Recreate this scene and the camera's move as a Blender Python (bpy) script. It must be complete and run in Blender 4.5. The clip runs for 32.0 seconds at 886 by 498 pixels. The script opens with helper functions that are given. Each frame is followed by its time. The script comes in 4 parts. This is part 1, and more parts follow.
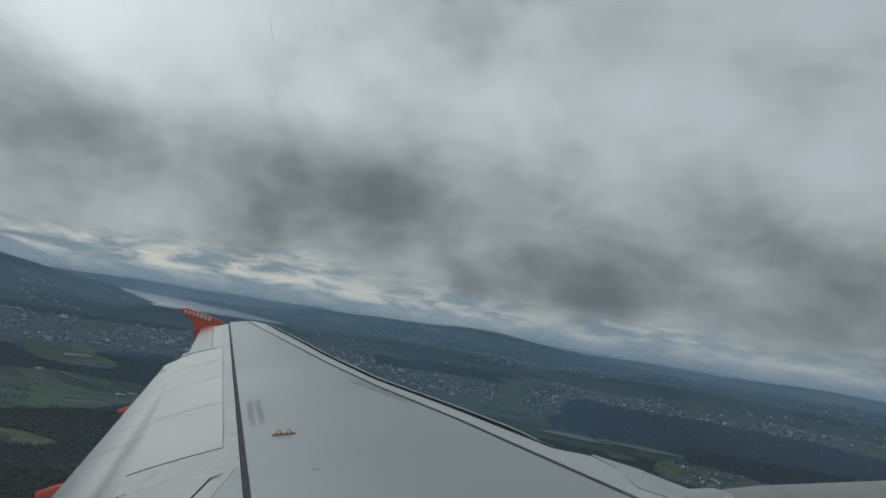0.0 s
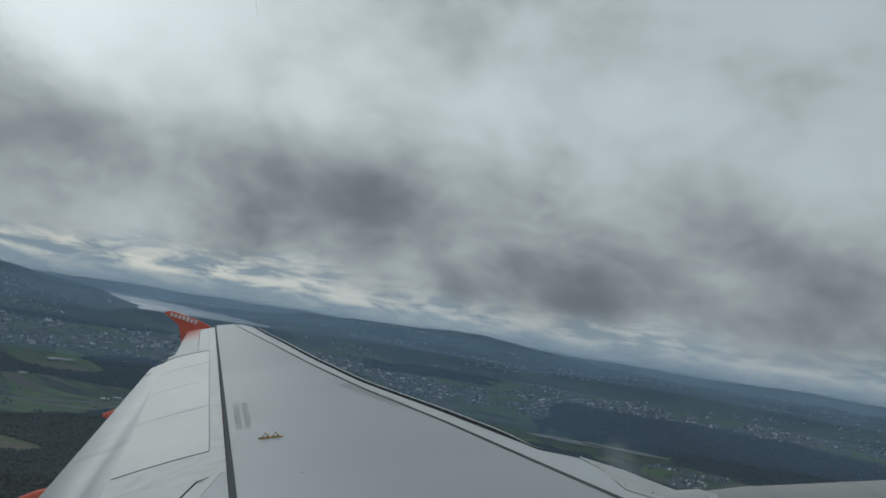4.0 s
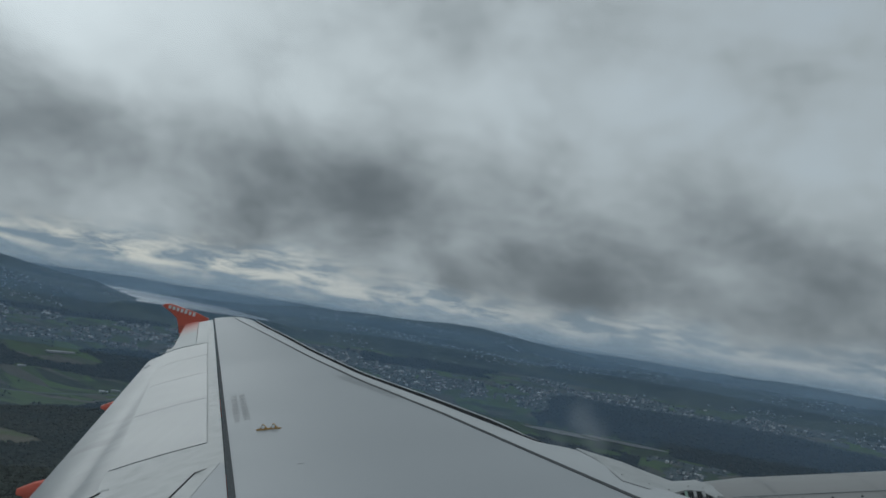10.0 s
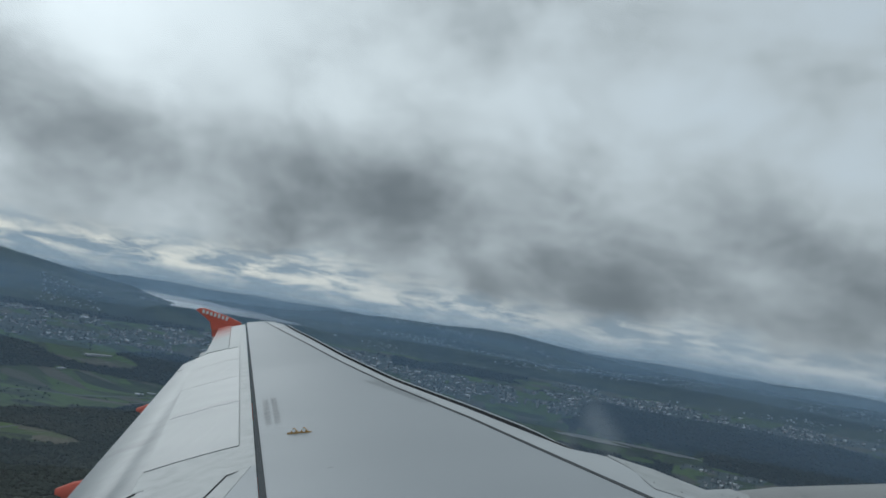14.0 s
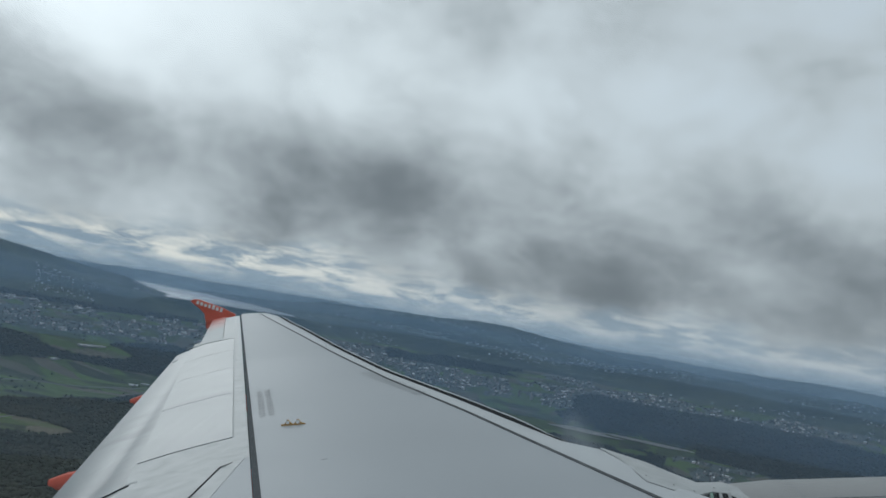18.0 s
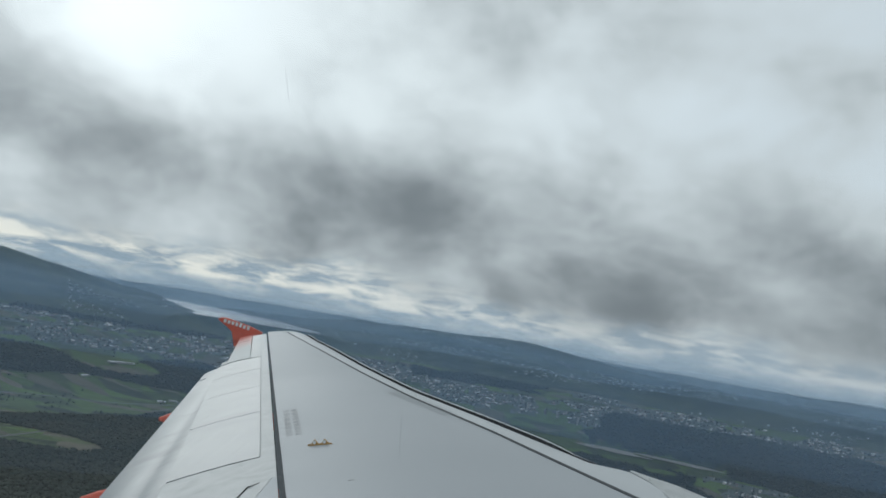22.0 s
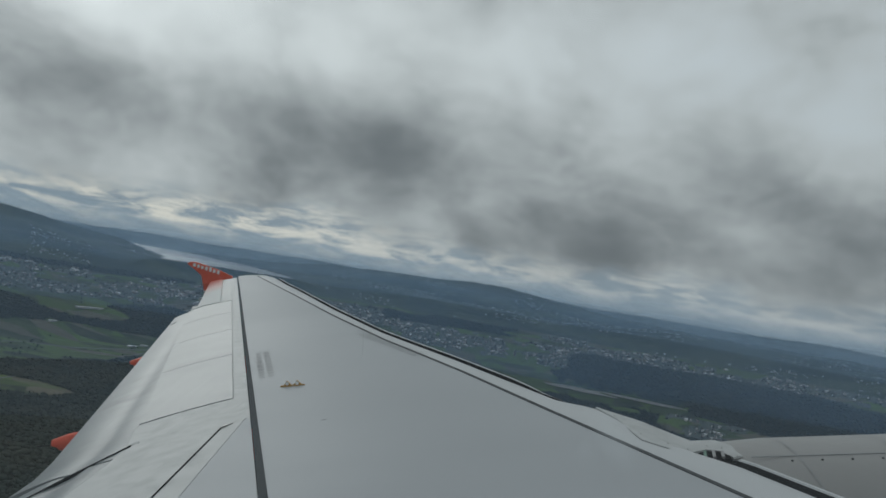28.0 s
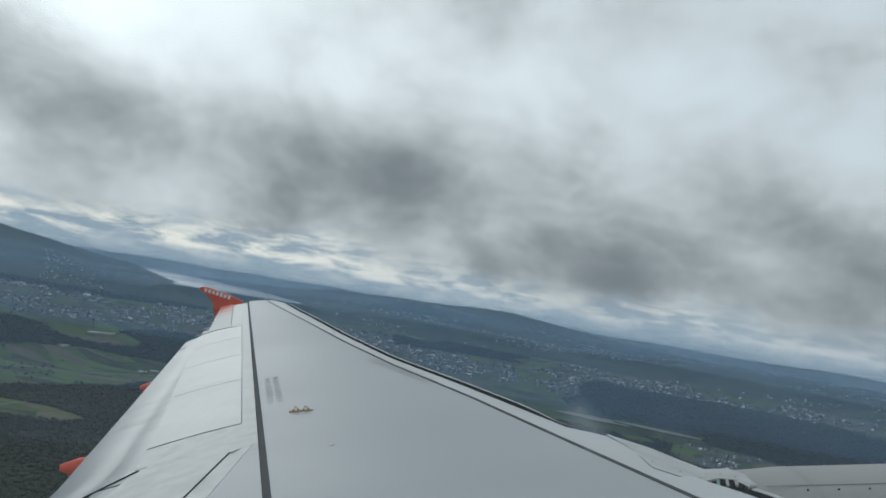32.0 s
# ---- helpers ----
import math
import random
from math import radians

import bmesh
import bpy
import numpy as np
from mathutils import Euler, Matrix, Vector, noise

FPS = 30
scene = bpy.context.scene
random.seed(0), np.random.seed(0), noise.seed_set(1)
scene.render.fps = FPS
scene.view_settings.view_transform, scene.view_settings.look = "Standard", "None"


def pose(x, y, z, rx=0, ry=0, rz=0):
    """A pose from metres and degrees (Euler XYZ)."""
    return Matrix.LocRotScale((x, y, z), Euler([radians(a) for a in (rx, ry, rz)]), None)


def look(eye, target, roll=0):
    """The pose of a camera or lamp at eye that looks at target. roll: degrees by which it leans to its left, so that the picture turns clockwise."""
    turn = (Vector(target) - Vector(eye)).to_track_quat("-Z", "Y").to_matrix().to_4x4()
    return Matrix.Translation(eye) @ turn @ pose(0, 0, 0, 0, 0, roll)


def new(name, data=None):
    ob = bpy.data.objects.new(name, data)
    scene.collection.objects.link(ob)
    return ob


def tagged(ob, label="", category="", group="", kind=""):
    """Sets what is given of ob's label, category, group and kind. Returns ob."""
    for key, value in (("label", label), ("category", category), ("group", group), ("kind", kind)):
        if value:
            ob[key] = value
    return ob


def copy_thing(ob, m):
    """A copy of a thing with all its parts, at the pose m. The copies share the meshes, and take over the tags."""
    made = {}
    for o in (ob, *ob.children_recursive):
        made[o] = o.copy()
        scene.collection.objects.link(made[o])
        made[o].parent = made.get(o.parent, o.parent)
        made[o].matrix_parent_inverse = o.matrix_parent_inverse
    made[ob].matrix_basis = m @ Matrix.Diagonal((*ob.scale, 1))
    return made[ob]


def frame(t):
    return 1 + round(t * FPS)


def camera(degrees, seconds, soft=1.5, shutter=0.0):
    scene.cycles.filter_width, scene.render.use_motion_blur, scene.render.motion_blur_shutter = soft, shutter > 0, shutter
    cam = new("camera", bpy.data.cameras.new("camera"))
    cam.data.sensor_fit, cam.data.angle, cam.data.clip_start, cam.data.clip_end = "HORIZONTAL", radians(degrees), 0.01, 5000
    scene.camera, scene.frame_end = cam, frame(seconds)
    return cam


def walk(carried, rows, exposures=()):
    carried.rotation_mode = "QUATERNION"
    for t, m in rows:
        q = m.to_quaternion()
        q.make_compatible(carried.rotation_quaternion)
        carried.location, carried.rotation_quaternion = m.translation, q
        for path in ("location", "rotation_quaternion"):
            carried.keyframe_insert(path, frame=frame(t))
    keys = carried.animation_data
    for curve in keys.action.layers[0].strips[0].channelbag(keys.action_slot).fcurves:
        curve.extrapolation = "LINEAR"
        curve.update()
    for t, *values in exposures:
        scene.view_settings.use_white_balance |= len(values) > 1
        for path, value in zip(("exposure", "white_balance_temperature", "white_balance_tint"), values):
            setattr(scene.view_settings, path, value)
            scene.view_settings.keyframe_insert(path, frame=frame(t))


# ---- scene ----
# Inside an airliner in a climbing turn: x forward, y out over the port wing, z up, metres.
# The aeroplane and everything fixed to it stand in the craft's own axes, tilted into the world by CRAFT.
UP = Vector((0.276, 0.052, 0.957)).normalized()
EYE_HEIGHT = 400.0


def craft_matrix():
    ahead = (Vector((0, 1, 0)) - UP * UP.y).normalized()
    side = ahead.cross(UP)
    turn = Matrix((side, ahead, UP)).to_4x4()
    return Matrix.Translation((0, 0, EYE_HEIGHT)) @ turn @ Matrix.Translation((2.87, -1.57, -1.66))


CRAFT = craft_matrix()

# seconds, place in the craft's axes, yaw, pitch, roll
PATH = [
    (0.0, -2.880, 1.569, 1.676, 2.71, 3.53, -6.87),
    (0.5, -2.880, 1.568, 1.674, 2.63, 3.18, -6.88),
    (1.0, -2.880, 1.568, 1.665, 2.48, 2.97, -7.00),
    (1.5, -2.882, 1.568, 1.668, 2.43, 2.31, -7.04),
    (2.0, -2.879, 1.568, 1.668, 2.17, 1.75, -6.92),
    (2.5, -2.875, 1.568, 1.669, 1.81, 2.04, -6.80),
    (3.0, -2.878, 1.568, 1.667, 1.55, 2.74, -6.91),
    (3.5, -2.880, 1.568, 1.669, 1.45, 3.64, -6.90),
    (5.5, -2.878, 1.568, 1.668, 2.53, 3.16, -6.83),
    (6.0, -2.879, 1.566, 1.659, 2.62, 2.41, -6.87),
    (6.5, -2.874, 1.568, 1.658, 2.62, 2.07, -6.86),
    (7.0, -2.874, 1.568, 1.659, 2.35, 2.44, -6.98),
    (7.5, -2.873, 1.568, 1.663, 2.16, 2.90, -6.73),
    (8.0, -2.870, 1.568, 1.656, 2.07, 3.12, -6.83),
    (8.5, -2.868, 1.568, 1.657, 2.06, 2.97, -6.63),
    (9.0, -2.871, 1.568, 1.660, 1.77, 2.89, -6.82),
    (9.5, -2.872, 1.568, 1.662, 1.71, 2.98, -6.73),
    (10.0, -2.873, 1.568, 1.661, 1.64, 3.10, -6.84),
    (10.5, -2.870, 1.568, 1.660, 1.63, 3.20, -6.75),
    (11.0, -2.867, 1.569, 1.667, 1.63, 3.23, -6.58),
    (11.5, -2.865, 1.568, 1.661, 1.58, 3.48, -6.61),
    (12.0, -2.864, 1.569, 1.665, 2.17, 3.44, -6.55),
    (12.5, -2.867, 1.568, 1.658, 3.03, 3.26, -6.70),
    (13.0, -2.868, 1.568, 1.655, 3.50, 3.27, -6.81),
    (13.5, -2.870, 1.568, 1.660, 3.82, 3.62, -6.69),
    (14.0, -2.869, 1.568, 1.659, 4.02, 3.80, -6.76),
    (14.5, -2.872, 1.568, 1.656, 4.19, 3.84, -6.86),
    (16.5, -2.865, 1.568, 1.656, 4.07, 3.11, -6.65),
    (17.0, -2.867, 1.568, 1.660, 3.80, 3.10, -6.66),
    (17.5, -2.864, 1.568, 1.659, 3.70, 2.89, -6.59),
    (18.0, -2.865, 1.569, 1.663, 3.69, 3.12, -6.50),
    (18.5, -2.865, 1.569, 1.665, 3.64, 3.70, -6.58),
    (19.0, -2.866, 1.569, 1.663, 3.67, 4.59, -6.59),
    (19.5, -2.867, 1.569, 1.666, 3.80, 4.78, -6.53),
    (20.0, -2.863, 1.570, 1.674, 4.10, 4.65, -6.34),
    (20.5, -2.868, 1.570, 1.681, 4.12, 4.30, -6.32),
    (21.0, -2.865, 1.570, 1.680, 4.13, 4.26, -6.33),
    (21.5, -2.871, 1.570, 1.681, 4.24, 4.44, -6.49),
    (22.0, -2.874, 1.569, 1.684, 5.54, 4.73, -6.57),
    (22.5, -2.877, 1.570, 1.688, 7.54, 5.68, -6.57),
    (23.0, -2.866, 1.569, 1.684, 9.47, 6.44, -6.94),
    (23.5, -2.877, 1.570, 1.685, 10.73, 6.42, -6.53),
    (24.0, -2.896, 1.570, 1.678, 13.01, 6.07, -6.24),
    (24.5, -2.879, 1.569, 1.677, 13.15, 5.05, -6.53),
    (25.0, -2.846, 1.569, 1.680, 11.97, 4.43, -6.78),
    (25.5, -2.857, 1.569, 1.676, 9.33, 3.65, -6.59),
    (26.0, -2.865, 1.569, 1.676, 5.20, 2.67, -6.51),
    (26.5, -2.872, 1.569, 1.672, 3.31, 1.60, -6.63),
    (28.5, -2.873, 1.569, 1.674, 3.89, -0.18, -6.63),
    (29.0, -2.869, 1.569, 1.668, 4.10, 0.27, -6.58),
    (29.5, -2.867, 1.569, 1.666, 4.20, 1.13, -6.49),
    (30.0, -2.867, 1.568, 1.659, 4.35, 1.60, -6.64),
    (30.5, -2.868, 1.568, 1.661, 4.38, 1.95, -6.66),
    (31.0, -2.865, 1.568, 1.659, 4.40, 2.33, -6.60),
    (31.5, -2.868, 1.568, 1.660, 4.41, 2.37, -6.70),
    (32.0, -2.865, 1.569, 1.663, 4.36, 2.15, -6.54),
]



def view(x, y, z, yaw, pitch, roll):
    return CRAFT @ pose(x, y, z, 0, 0, yaw) @ pose(0, 0, 0, 90 + pitch) @ pose(0, 0, 0, 0, 0, roll)


cam = camera(64.7, 32.0, soft=1.6)
EXPOSURES = [(0.0, -0.36, 6000, 4), (3.0, -0.20, 6000, 4), (6.0, -0.44, 5920, 4), (9.0, -0.46, 5880, 4), (13.0, -0.15, 5800, 4), (19.0, 0.02, 5880, 5), (22.0, 0.15, 5970, 5),
             (24.0, 0.08, 5950, 5), (26.5, 0.12, 5950, 5), (28.5, -0.3, 6150, 5), (29.2, -0.2, 6100, 5), (30.0, 0.04, 6000, 6), (32.0, 0.16, 5950, 5)]
walk(cam, [(t, view(*row)) for t, *row in PATH], EXPOSURES)

# ---------------------------------------------------------------- node helpers


class Nodes:
    """Short writing for a node tree."""

    def __init__(self, tree):
        self.tree = tree
        tree.nodes.clear()

    def put(self, kind, _out=0, **sockets):
        node = self.tree.nodes.new(kind)
        for key, value in sockets.items():
            if key.startswith("p_"):
                name = key[2:]
                if name == "type":
                    if kind == "ShaderNodeTexSky":
                        node.sky_type = value
                    else:
                        node.data_type = value
                elif name == "operation":
                    node.operation = value
                elif name == "blend":
                    node.blend_type = value
                elif name == "feature":
                    node.feature = value
                elif name == "dimensions":
                    node.noise_dimensions = value
                continue
            slot = node.inputs[int(key[1:])] if key[0] == "i" and key[1:].isdigit() else node.inputs[key.replace("_", " ")]
            if isinstance(value, bpy.types.NodeSocket):
                self.tree.links.new(value, slot)
            else:
                slot.default_value = value
        self.last = node
        return node.outputs[_out] if len(node.outputs) else None

    def math(self, op, a, b=0.0, c=0.0):
        return self.put("ShaderNodeMath", p_operation=op, i0=a, i1=b, i2=c)

    def vec(self, op, a, b=(0, 0, 0)):
        return self.put("ShaderNodeVectorMath", 1 if op in ("DOT_PRODUCT", "LENGTH") else 0, p_operation=op, i0=a, i1=b)

    def mix(self, fac, a, b, blend="MIX"):
        return self.put("ShaderNodeMix", 2, p_type="RGBA", p_blend=blend, i0=fac, i6=a, i7=b)

    def ramp(self, fac, lo, hi, a=0.0, b=1.0):
        return self.put("ShaderNodeMapRange", i0=fac, i1=lo, i2=hi, i3=a, i4=b)

    def noise(self, vector, scale, detail=4.0, rough=0.55, distort=0.0):
        return self.put("ShaderNodeTexNoise", 0, Vector=vector, Scale=scale, Detail=detail, Roughness=rough, Distortion=distort)


def rgb(r, g, b):
    return (r, g, b, 1.0)


# ---------------------------------------------------------------- sky and sun
SUN_AZIMUTH, SUN_ELEVATION = 36.0, 19.0   # degrees to the left of straight out, above the horizon
sun_way = Vector((-math.sin(radians(SUN_AZIMUTH)) * math.cos(radians(SUN_ELEVATION)),
                  math.cos(radians(SUN_AZIMUTH)) * math.cos(radians(SUN_ELEVATION)), math.sin(radians(SUN_ELEVATION))))


def make_world():
    world = bpy.data.worlds.new("overcast_sky")
    scene.world = world
    world.use_nodes = True
    n = Nodes(world.node_tree)
    way = n.put("ShaderNodeTexCoord", 0)
    height = n.put("ShaderNodeSeparateXYZ", 2, i0=way)
    east = n.put("ShaderNodeSeparateXYZ", 0, i0=way)
    toward = n.math("MAXIMUM", n.vec("DOT_PRODUCT", way, tuple(sun_way)), 0.0)
    # the cloud deck: directions meet a sheet overhead, so that clouds crowd together towards the horizon
    deck = n.put("ShaderNodeVectorMath", 0, p_operation="SCALE", i0=way)
    n.tree.links.new(n.math("DIVIDE", 1.0, n.math("ADD", n.math("MAXIMUM", height, 0.0), 0.26)), deck.node.inputs[3])
    deck = n.put("ShaderNodeMapping", 0, Vector=deck, Rotation=(0, 0, radians(CLOUD_TURN)), Location=(*CLOUD_SHIFT, 0), Scale=(1.0, 1.0, 0.0))
    mass = n.noise(deck, 0.95, 2.0, 0.45, 0.2)
    # heaped cloud, rounder than the deck it grows from, lit from above and from the sun's side
    heap = n.put("ShaderNodeVectorMath", 0, p_operation="MULTIPLY", i0=way, i1=(1.0, 1.0, 1.55))
    lit_side = n.put("ShaderNodeVectorMath", 0, p_operation="ADD", i0=heap, i1=(-0.018, 0.0, 0.045))
    puff = n.noise(heap, 5.2, 7.0, 0.54, 0.25)
    puff_sunward = n.noise(lit_side, 5.2, 7.0, 0.54, 0.25)
    fine = n.noise(heap, 19.0, 6.0, 0.58, 0.4)
    thin = n.math("MULTIPLY", n.math("SUBTRACT", 0.5, mass), 1.05)
    thin = n.math("ADD", thin, n.math("MULTIPLY", n.math("SUBTRACT", 0.5, puff), 1.75))
    thin = n.math("ADD", thin, n.math("MULTIPLY", n.math("SUBTRACT", 0.5, fine), 0.34))
    rim = n.math("MULTIPLY", n.math("SUBTRACT", puff, puff_sunward), 1.1)
    # thick bases fill a belt some way above the horizon; higher up the deck thins out towards the veiled sun
    belt_at = n.math("SUBTRACT", 0.118, n.math("MULTIPLY", east, 0.11))
    off = n.math("DIVIDE", n.math("SUBTRACT", height, belt_at), 0.085)
    belt = n.math("EXPONENT", n.math("MULTIPLY", n.math("MULTIPLY", off, off), -1.0))
    aloft = n.put("ShaderNodeMapRange", i0=height, i1=0.17, i2=0.33, i3=0.0, i4=0.15)
    level = n.math("ADD", n.math("ADD", thin, rim), n.math("SUBTRACT", aloft, n.math("MULTIPLY", belt, n.ramp(east, -0.6, 0.1, 0.50, 0.37))))
    level = n.math("ADD", n.math("ADD", level, 0.50), n.math("MULTIPLY", n.math("MULTIPLY", n.math("POWER", toward, 14.0), n.ramp(height, 0.14, 0.24)), 0.34))
    bright = n.put("ShaderNodeMapRange", i0=level, i1=-0.26, i2=1.14)
    bright.node.interpolation_type = "SMOOTHSTEP"
    tone = n.mix(bright, rgb(0.165, 0.179, 0.186), rgb(0.70, 0.72, 0.71))
    # thin breaks, through which the clear sky shows
    sky = n.put("ShaderNodeTexSky", 0, p_type="NISHITA")
    sky_node = sky.node
    sky_node.sun_disc = False
    sky_node.sun_elevation, sky_node.sun_rotation = radians(SUN_ELEVATION), radians(-SUN_AZIMUTH)
    clear = n.put("ShaderNodeVectorMath", 0, p_operation="SCALE", i0=sky)
    clear.node.inputs[3].default_value = 0.10
    gap = n.math("MULTIPLY", n.ramp(level, 0.55, 1.2), n.ramp(east, -0.15, 0.4, 0.0, 0.35))
    tone = n.mix(gap, tone, clear)
    # the veiled sun behind the deck
    veil = n.math("ADD", n.math("MULTIPLY", bright, 0.85), 0.1)
    glow = n.math("MULTIPLY", n.math("POWER", toward, 60.0), veil)
    tone = n.mix(1.0, tone, n.mix(glow, rgb(0, 0, 0), rgb(0.22, 0.217, 0.21)), "ADD")
    wide = n.math("MULTIPLY", n.math("POWER", toward, 7.0), veil)
    tone = n.mix(1.0, tone, n.mix(wide, rgb(0, 0, 0), rgb(0.10, 0.10, 0.095)), "ADD")
    # strip of open air under the deck: far cloud rows, lit cream towards the sun
    rows = n.noise(n.put("ShaderNodeVectorMath", 0, p_operation="MULTIPLY", i0=way, i1=(1, 1, 4.0)), 15.0, 6.0, 0.62, 0.3)
    far_sky = n.mix(n.put("ShaderNodeMapRange", i0=rows, i1=0.42, i2=0.60), rgb(0.25, 0.31, 0.36), n.mix(n.math("POWER", toward, 4.0), rgb(0.47, 0.49, 0.50), rgb(0.86, 0.80, 0.68)))
    low = n.put("ShaderNodeMapRange", i0=n.math("ADD", height, n.math("MULTIPLY", n.math("SUBTRACT", puff, 0.5), 0.10)), i1=0.066, i2=0.016)
    low.node.interpolation_type = "SMOOTHSTEP"
    tone = n.mix(n.math("MULTIPLY", low, n.ramp(toward, 0.75, 0.95, 0.75, 0.95)), tone, far_sky)
    haze = n.put("ShaderNodeMapRange", i0=height, i1=0.012, i2=-0.010, i3=0.0, i4=0.8)
    tone = n.mix(haze, tone, n.mix(n.math("POWER", toward, 5.0), rgb(0.33, 0.40, 0.45), rgb(0.48, 0.53, 0.54)))
    ground = n.ramp(height, -0.01, -0.03)
    tone = n.mix(ground, tone, rgb(0.07, 0.09, 0.10))
    back = n.put("ShaderNodeBackground", Color=tone, Strength=1.0)
    n.put("ShaderNodeOutputWorld", Surface=back)


CLOUD_SHIFT, CLOUD_TURN = (3.4, 1.2), -20.0
make_world()
sun = new("sun", bpy.data.lights.new("sun", "SUN"))
sun.data.energy, sun.data.angle, sun.data.color = 0.38, radians(30), (1.0, 0.96, 0.9)
sun.matrix_world = look((0, 0, 400), Vector((0, 0, 400)) - sun_way)

# ---------------------------------------------------------------- materials


def material(name, build):
    m = bpy.data.materials.new(name)
    m.use_nodes = True
    n = Nodes(m.node_tree)
    n.put("ShaderNodeOutputMaterial", Surface=build(n))
    return m


def bump(n, height, strength=0.2, distance=0.01):
    return n.put("ShaderNodeBump", Strength=strength, Distance=distance, Height=height)


def paint(name, colour, rough=0.35, dirt=0.15, metal=0.0, scale=1.0, streak=(1, 1, 1), coat=0.0, wavy=0.18, shine=0.5, wave_way=(1, 1, 1)):
    """Painted sheet with grime drawn out along the air's way, and fine orange peel."""
    def build(n):
        where = n.put("ShaderNodeTexCoord", 3)
        drawn = n.put("ShaderNodeVectorMath", 0, p_operation="MULTIPLY", i0=where, i1=streak)
        stain = n.noise(drawn, 1.3 * scale, 6, 0.62)
        fine = n.noise(where, 30 * scale, 3, 0.6)
        level = n.math("MULTIPLY", n.ramp(stain, 0.45, 0.75), dirt)
        dark = rgb(*(c * 0.55 for c in colour))
        tint = n.mix(level, rgb(*colour), dark)
        tint = n.mix(n.math("MULTIPLY", n.ramp(fine, 0.5, 0.8), dirt * 0.4), tint, dark)
        gloss = n.ramp(stain, 0.3, 0.75, rough * 0.92, min(1.0, rough * 1.12))
        wave = n.noise(n.put("ShaderNodeVectorMath", 0, p_operation="MULTIPLY", i0=where, i1=wave_way), 2.2, 2, 0.5)
        normal = bump(n, n.math("ADD", n.math("MULTIPLY", wave, 1.0), n.math("MULTIPLY", fine, 0.02)), wavy, 0.02)
        return n.put("ShaderNodeBsdfPrincipled", Base_Color=tint, Roughness=gloss, Metallic=metal, Normal=normal, Coat_Weight=coat, Specular_IOR_Level=shine)
    return material(name, build)


M_SKIN = paint("grey_wing_paint", (0.37, 0.387, 0.41), 0.5, 0.14, streak=(0.3, 1, 1), wavy=0.02, shine=0.45)
M_WHITE = paint("pale_grey_panel_paint", (0.31, 0.33, 0.337), 0.40, 0.25, streak=(0.3, 1, 1), wavy=0.22, shine=0.34, wave_way=(2.2, 0.16, 1))
M_SPOILER = paint("satin_spoiler_paint", (0.245, 0.262, 0.272), 0.33, 0.3, streak=(0.3, 1, 1), wavy=0.5, shine=0.30, wave_way=(2.2, 0.16, 1))
M_STRIP = paint("grimy_white_paint", (0.45, 0.46, 0.462), 0.46, 0.5, scale=6, wavy=0.03, shine=0.35)
M_FLAP = paint("streaked_flap_paint", (0.245, 0.262, 0.276), 0.34, 0.6, streak=(0.25, 2.2, 1), wavy=0.32, shine=0.36, wave_way=(2.2, 0.16, 1))
M_SLAT = paint("bare_slat_metal", (0.50, 0.515, 0.53), 0.5, 0.12, metal=0.1, wavy=0.05)
M_SEAL = paint("dark_sealant", (0.062, 0.067, 0.072), 0.85, 0.2, scale=12, wavy=0.0, shine=0.1)
# Black for wicks, and put where gaps and a hollow lie in shade.
M_BLACK = paint("gap_shade_and_wick_black", (0.008, 0.009, 0.010), 0.95, 0.2, scale=4, wavy=0.0, shine=0.0)
M_ORANGE = paint("orange_paint", (0.72, 0.085, 0.03), 0.35, 0.12)


def fading_orange():
    """Orange sprayed over the tip, thinning out inboard into the pale panel colour."""
    def build(n):
        where = n.put("ShaderNodeTexCoord", 3)
        out = n.put("ShaderNodeSeparateXYZ", 1, i0=where)
        fore = n.put("ShaderNodeSeparateXYZ", 0, i0=where)
        speck = n.noise(where, 9, 4, 0.6)
        much = n.ramp(n.math("SUBTRACT", n.math("SUBTRACT", out, n.math("MULTIPLY", fore, 0.9)), n.math("MULTIPLY", speck, 0.8)), 21.6, 25.3)
        tint = n.mix(much, rgb(0.43, 0.45, 0.455), rgb(0.72, 0.085, 0.03))
        return n.put("ShaderNodeBsdfPrincipled", Base_Color=tint, Roughness=0.5, Specular_IOR_Level=0.3)
    return material("orange_fading_to_pale_grey", build)


M_FADE = fading_orange()
M_NACELLE = paint("engine_cowl_paint", (0.27, 0.267, 0.264), 0.40, 0.3, streak=(0.3, 1, 1), shine=0.36)
M_BRASS = paint("ochre_fitting_paint", (0.42, 0.24, 0.05), 0.45, 0.4, scale=20)
M_STENCIL = paint("grey_stencil_ink", (0.27, 0.28, 0.29), 0.5, 0.4, scale=20)
M_FAINT = paint("worn_stencil_ink", (0.33, 0.345, 0.36), 0.5, 0.4, scale=20)
M_LETTER = paint("white_lettering", (0.8, 0.8, 0.8), 0.4, 0.05)
M_GREEN = paint("green_primer", (0.10, 0.20, 0.15), 0.5, 0.3, scale=6)
M_STEEL = paint("dull_steel", (0.3, 0.3, 0.3), 0.4, 0.3, metal=0.8, scale=8)
M_CABIN = paint("beige_cabin_plastic", (0.52, 0.45, 0.40), 0.5, 0.08, scale=6)
M_GASKET = paint("black_window_gasket", (0.012, 0.018, 0.02), 0.85, 0.2, scale=10, shine=0.08)
M_HULL = paint("white_fuselage_paint", (0.78, 0.78, 0.78), 0.3, 0.1)


